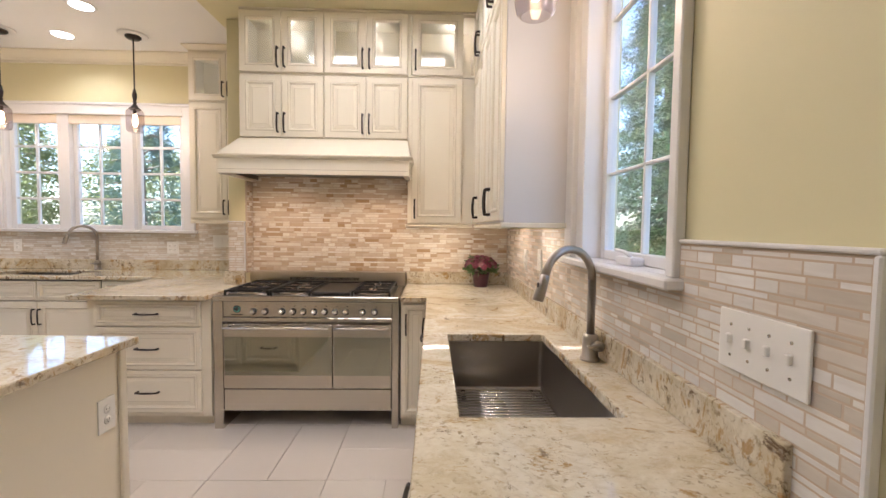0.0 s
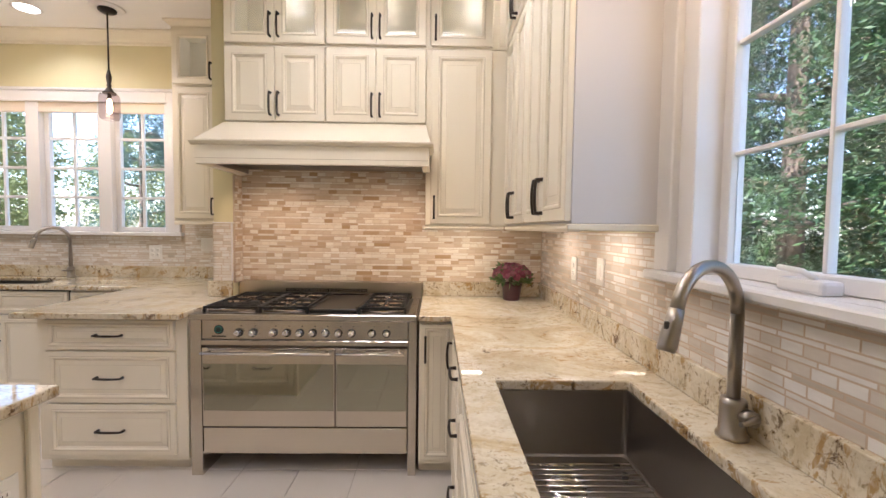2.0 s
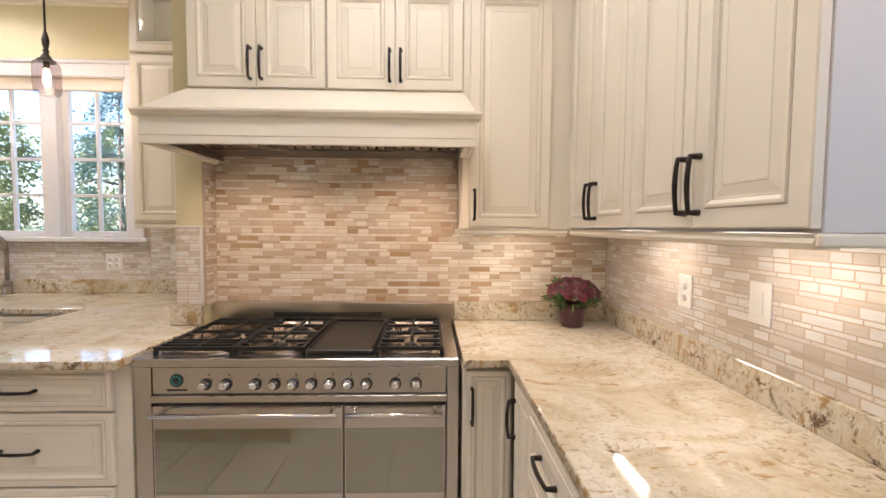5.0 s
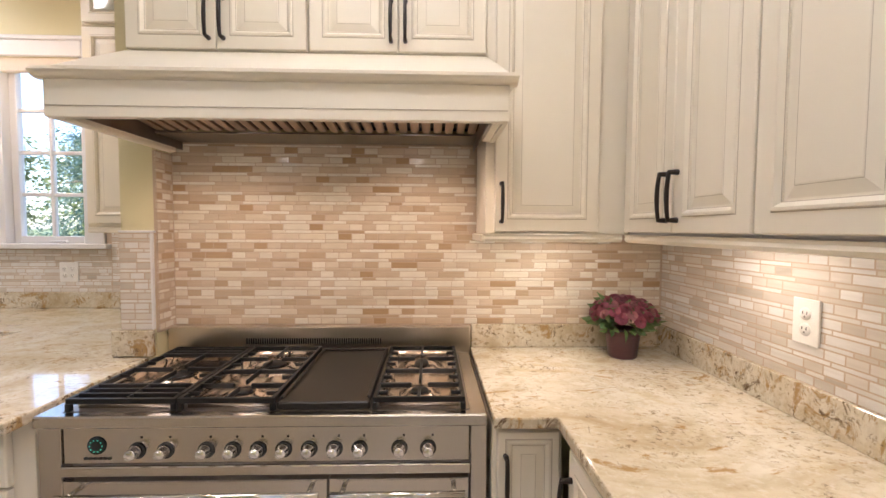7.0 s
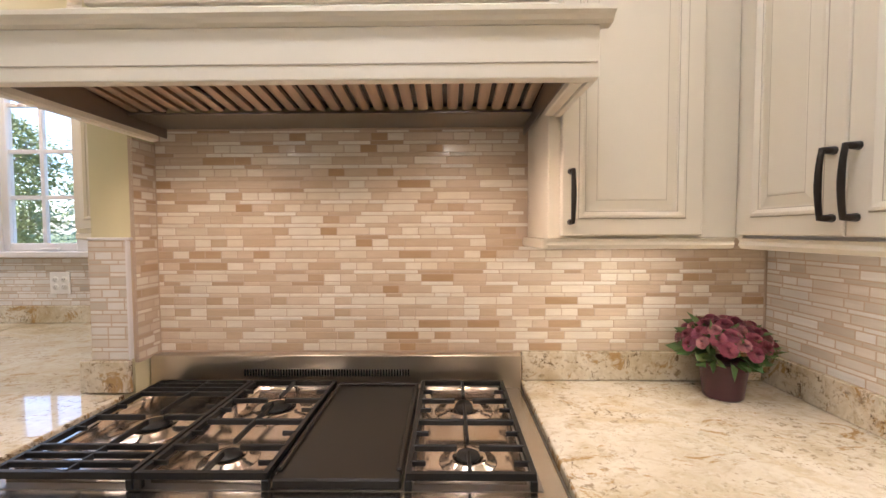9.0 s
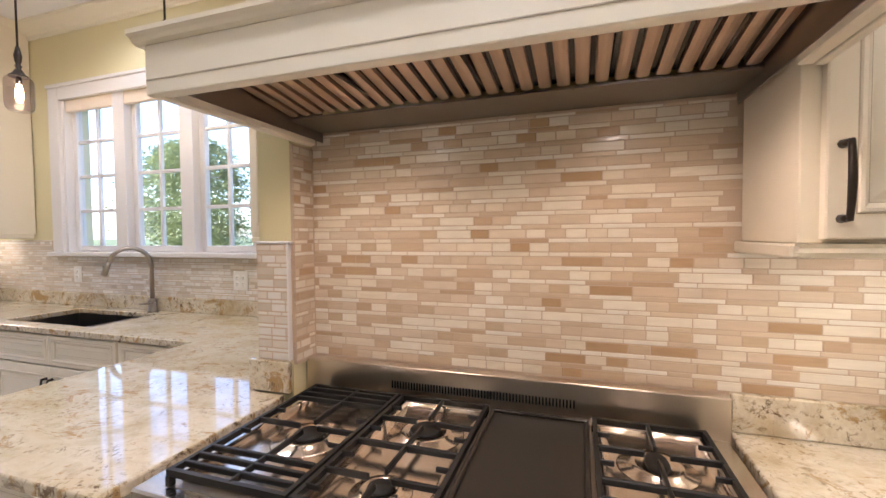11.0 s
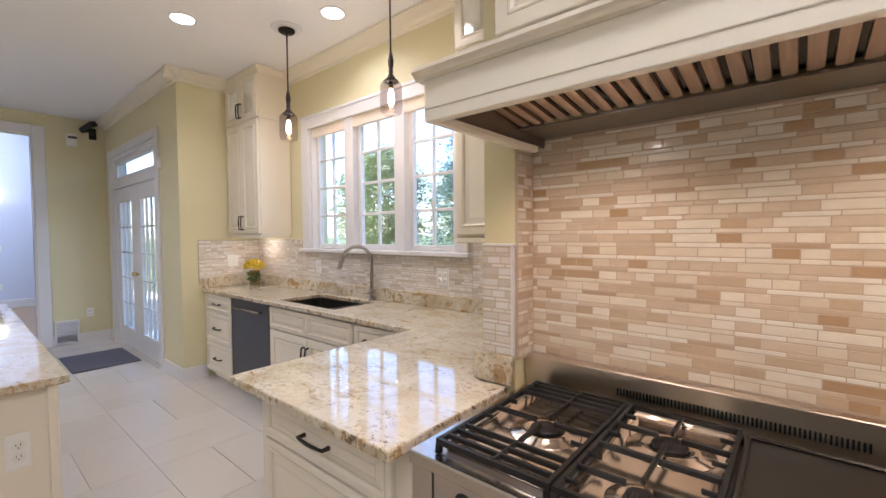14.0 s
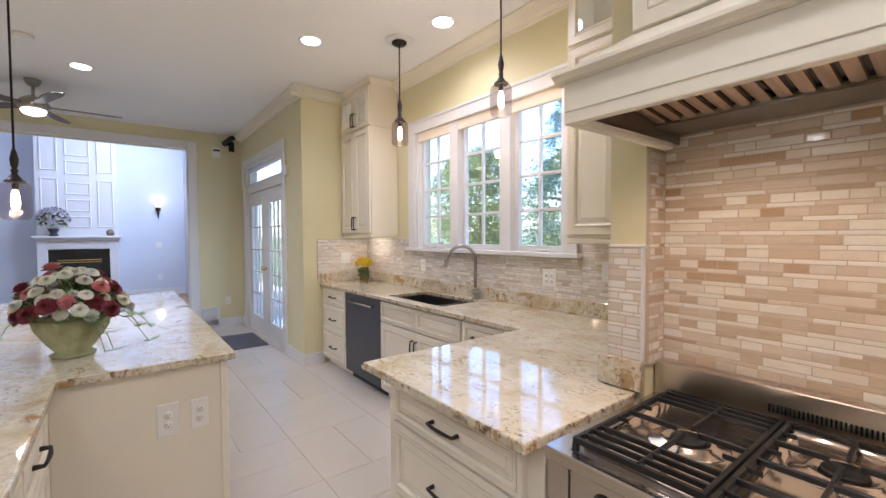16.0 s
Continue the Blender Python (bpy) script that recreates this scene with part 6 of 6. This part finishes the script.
EW = pose(XR + 0.0004, 0, 0, 0, 0, -90)
mosaic(b4, EW, -YB + 0.009, -1.765, ZT, 1.354, "pale", (9, 9, 9, 9), 5)
mosaic(b4, EW, -1.7649, -0.466, ZT, RW[2] - 0.031, "pale", (-1.25, -0.52, 0, 9), 6, [(-0.735, -0.56, 1.10, 1.19)])
mosaic(b4, EW, -(RW[0] - 0.038), -0.466, RW[2] - 0.0295, TRIME - 0.010, "pale", (9, 9, 9, 9), 7)
mosaic(b4, EW, -0.5995, -0.466, ZT - 3 * 0.0392, ZT - 0.0024, "pale", (9, 9, 9, 9), 8)
b5 = bed("wall_north_tiles", (XL + 0.008, COLX0, YF - 0.0050, YF + 0.0075, 0.95, FW[2] - 0.0305), "linear mosaic in pale beige behind the far worktop")
for a, c in ((XL + 0.008, FW[0] - 0.1105), (FW[1] + 0.1005, COLX0)):
    bm = bmesh.new()
    box(bm, a, c, YF - 0.0050, YF + 0.0075, FW[2] - 0.0303, TRIMZ)
    part("tile_bed", bm, GROUT, b5)
mosaic(b5, pose(0, YF + 0.0004, 0), XL + 0.009, FW[0] - 0.145, ZT, 1.39, "pale", (9, 9, 9, 9), 9)
mosaic(b5, pose(0, YF + 0.0004, 0), FW[0] - 0.1445, FW[1] + 0.13, ZT, FW[2] - 0.032, "pale", (-3.2, -2.4, 1.05, 1.27), 10)
mosaic(b5, pose(0, YF + 0.0004, 0), FW[1] + 0.131, COLX0 - 0.004, ZT, 1.39, "pale", (9, 9, 9, 9), 11)
b6 = bed("wall_nook_tiles", (XL - 0.0078, XL + 0.0050, YFC - 0.02, YF - 0.0, 0.95, TRIMZ), "pale mosaic strips on the nook wall")
mosaic(b6, pose(XL - 0.0004, 0, 0, 0, 0, 90), YFC - 0.019, YF - 0.009, ZT, 1.383, "pale", (0, 9, 0, 9), 12)
# bullnose strips along the tile edges
bm = bmesh.new()
box(bm, XR - 0.012, XR + 0.0075, 0.453, RW[0] - 0.0365, TRIME - 0.0075, TRIME + 0.002, 0.003)
box(bm, XR - 0.012, XR + 0.0075, 0.453, 0.4648, 0.80, TRIME - 0.008, 0.003)
box(bm, COLX0, COLX1 + 0.008, COLY - 0.009, COLY + 0.0095, TRIMZ - 0.0055, TRIMZ + 0.003, 0.002)
box(bm, COLX1 - 0.006, COLX1 + 0.0004, COLY - 0.0085, COLY + 0.009, 1.0125, TRIMZ - 0.006, 0.002)
whole("trim_tiles", bm, WHITE, "white bullnose strips along the tile edges", "trim", None, "", "structure")

# ---- floor tiles in basket weave ----
FT = Mat("porcelain_tile", (0.62, 0.57, 0.52), 0.22, Coat_Weight=0.25, Coat_Roughness=0.12)
shade = FT.n.new("ShaderNodeObjectInfo").outputs["Random"]
FT.colour(FT.mix(FT.mix(0.6, shade, FT.noise(3, 5)), (0.60, 0.55, 0.50), (0.68, 0.635, 0.585)))
FT.rough(FT.noise(7, 4), 0.16, 0.30)
fm = {}
for nm, w, d in (("h", 0.62, 0.31), ("v", 0.31, 0.62)):
    bm = bmesh.new()
    box(bm, 0.0014, w - 0.0014, 0.0014, d - 0.0014, -0.0055, 0.0, 0.0012)
    fm[nm] = shared("tile", bm, FT.m)
floor_ob = bpy.data.objects["floor"]
MOD = 0.62
for i in range(-13, 3):
    for j in range(-4, 4):
        x, y = -0.45 + i * MOD, 2.06 + j * MOD
        if x > 0.4 or x < XO - 0.3 or y > 3.6:
            continue
        for k in range(2):
            if (i + j) % 2:
                put("tile", fm["v"], floor_ob, pose(x + 0.31 * k, y, FZ))
            else:
                put("tile", fm["h"], floor_ob, pose(x, y + 0.31 * k, FZ))

# ---- outdoors ----
gm = Mat("lawn", (0.06, 0.10, 0.03), 0.9)
gm.colour(gm.ramp(gm.noise(0.8, 6), [(0.35, (0.04, 0.07, 0.02)), (0.65, (0.12, 0.13, 0.05))])).bump(gm.noise(30, 4), 0.8, 0.03)
bm = bmesh.new()
for a in ((-400, -14.25, -400, 400), (1.25, 400, -400, 400), (-14.25, 1.25, 5.25, 400), (-14.25, 1.25, -400, -3.25)):
    v = [bm.verts.new((x, y, -0.5)) for x, y in ((a[0], a[2]), (a[1], a[2]), (a[1], a[3]), (a[0], a[3]))]
    bm.faces.new(v)
whole("ground", bm, gm.m, "rough green lawn round the house", "ground", None, "", "structure")
BARK = wood_like("bark", (0.10, 0.07, 0.05), (0.20, 0.15, 0.11), 0.9, (6, 6, 1))


def foliage_mat(name, a, b):
    m = Mat(name, a, 0.6, Transmission_Weight=0.0)
    fac = m.n.new("ShaderNodeNewGeometry").outputs["Random Per Island"]
    c = m.mix(fac, a, b)
    m.colour(c)
    tr = m.n.new("ShaderNodeBsdfTranslucent")
    m.l.new(c, tr.inputs[0])
    mx = m.n.new("ShaderNodeMixShader")
    mx.inputs[0].default_value = 0.35
    m.l.new(m.b.outputs[0], mx.inputs[1])
    m.l.new(tr.outputs[0], mx.inputs[2])
    m.l.new(mx.outputs[0], m.n["Material Output"].inputs[0])
    return m.m


EVERGREEN = foliage_mat("evergreen_needles", (0.016, 0.045, 0.018), (0.060, 0.125, 0.038))
BLUEGREEN = foliage_mat("spruce_needles", (0.03, 0.07, 0.06), (0.08, 0.14, 0.11))
LEAFY = foliage_mat("maple_leaves", (0.10, 0.14, 0.05), (0.24, 0.26, 0.10))


def sprays(seed, n, r0, h, per, size, cone=True, broad=0.22):
    """Foliage of small leaves in drooping sprays: each spray lies along a twig from the stem outwards."""
    g = np.random.default_rng(seed)
    vs, fs = [], []
    zs = g.uniform(0.03, 1, n)
    for z in zs:
        rr = r0 * ((1 - z) ** 0.75 if cone else math.sqrt(max(0.05, 1 - (2 * z - 1) ** 2))) * g.uniform(0.55, 1.08)
        a = g.uniform(0, 2 * math.pi)
        out = np.array((math.cos(a), math.sin(a), 0.0))
        tip = out * rr + np.array((0, 0, z * h - rr * g.uniform(0.05, 0.35)))
        root = out * rr * 0.35 + np.array((0, 0, z * h))
        t = g.uniform(0.15, 1.0, per)[:, None]
        c = root + (tip - root) * t + g.normal(0, size * 0.9, (per, 3))
        d = (tip - root) / (np.linalg.norm(tip - root) + 1e-6) + g.normal(0, 0.55, (per, 3))
        d /= np.linalg.norm(d, axis=1)[:, None]
        s = np.cross(d, g.normal(0, 1, (per, 3)))
        s /= np.linalg.norm(s, axis=1)[:, None]
        l = size * g.uniform(0.6, 1.5, (per, 1))
        quad = np.stack([c, c + d * l * 0.5 + s * l * broad, c + d * l, c + d * l * 0.5 - s * l * broad], 1).reshape(-1, 3)
        b = len(vs)
        vs.extend(quad.tolist())
        fs.extend([(b + 4 * k, b + 4 * k + 1, b + 4 * k + 2, b + 4 * k + 3) for k in range(per)])
    return vs, fs


def tree_kind(name, label, seed, n, r0, h, per, size, mat, cone, base):
    e = thing(name, label, "tree", pose(0, 0, -0.5))
    me = bpy.data.meshes.new("crown")
    vs, fs = sprays(seed, n, r0, h, per, size, cone, 0.13 if cone else 0.22)
    me.from_pydata(vs, [], fs)
    me.materials.append(mat)
    ob = new("crown", me)
    ob.parent, ob.location = e, (0, 0, base)
    bm = bmesh.new()
    tube(bm, [(0, 0, 0), (0.02, 0.01, base + h * 0.3), (0, 0.03, base + h * 0.9)], [0.03 * h * 0.6, 0.02 * h * 0.6, 0.01], 10)
    rnd = random.Random(seed)
    for k in range(16):
        z, a = base + h * rnd.uniform(0.08, 0.85), rnd.uniform(0, 6.28)
        rr = r0 * 0.75 * (1 - z / (base + h) if cone else 0.9)
        tube(bm, [(0, 0, z), (math.cos(a) * rr * 0.5, math.sin(a) * rr * 0.5, z + 0.06 * h * 0.3), (math.cos(a) * rr, math.sin(a) * rr, z + (0.0 if cone else 0.1 * h))], [0.006 * h, 0.004 * h, 0.002 * h], 6)
    part("trunk", bm, BARK, e)
    return e


ev = tree_kind("evergreen_tree", "tall dense evergreen tree close to the sink window", 31, 1350, 1.9, 8.0, 125, 0.050, EVERGREEN, True, 0.2)
ev.matrix_basis = pose(3.5, 2.6, -0.5)
for k, (x, y, s, r) in enumerate(((3.9, 5.0, 1.1, 40), (4.4, 7.6, 1.0, 90), (4.2, 0.6, 0.9, 200), (6.4, 4.2, 1.4, 140), (6.6, 8.2, 1.4, 20))):
    copy_thing(ev, pose(x, y, -0.5, 0, 0, r)).scale = (s, s, s)
spz = tree_kind("spruce_tree", "blue-green spruce tree beyond the triple window", 37, 340, 2.9, 6.5, 55, 0.10, BLUEGREEN, True, 0.2)
spz.matrix_basis = pose(-4.1, 10.6, -0.5)
for x, y, s, r in ((-1.2, 12.5, 0.8, 70), (-7.7, 11.5, 0.85, 170)):
    copy_thing(spz, pose(x, y, -0.5, 0, 0, r)).scale = (s, s, s)
mp = tree_kind("maple_tree", "broad leafy tree at the edge of the garden", 41, 380, 2.6, 4.6, 40, 0.13, LEAFY, False, 1.4)
mp.matrix_basis = pose(-7.0, 15.5, -0.5)
for x, y, s, r in ((-11.5, 17.0, 0.9, 60), (-15.5, 15.5, 1.0, 130), (-4.2, 19.0, 0.9, 200), (-19.5, 18.0, 1.1, 250), (0.5, 21.0, 1.0, 20)):
    copy_thing(mp, pose(x, y, -0.5, 0, 0, r)).scale = (s, s, s)
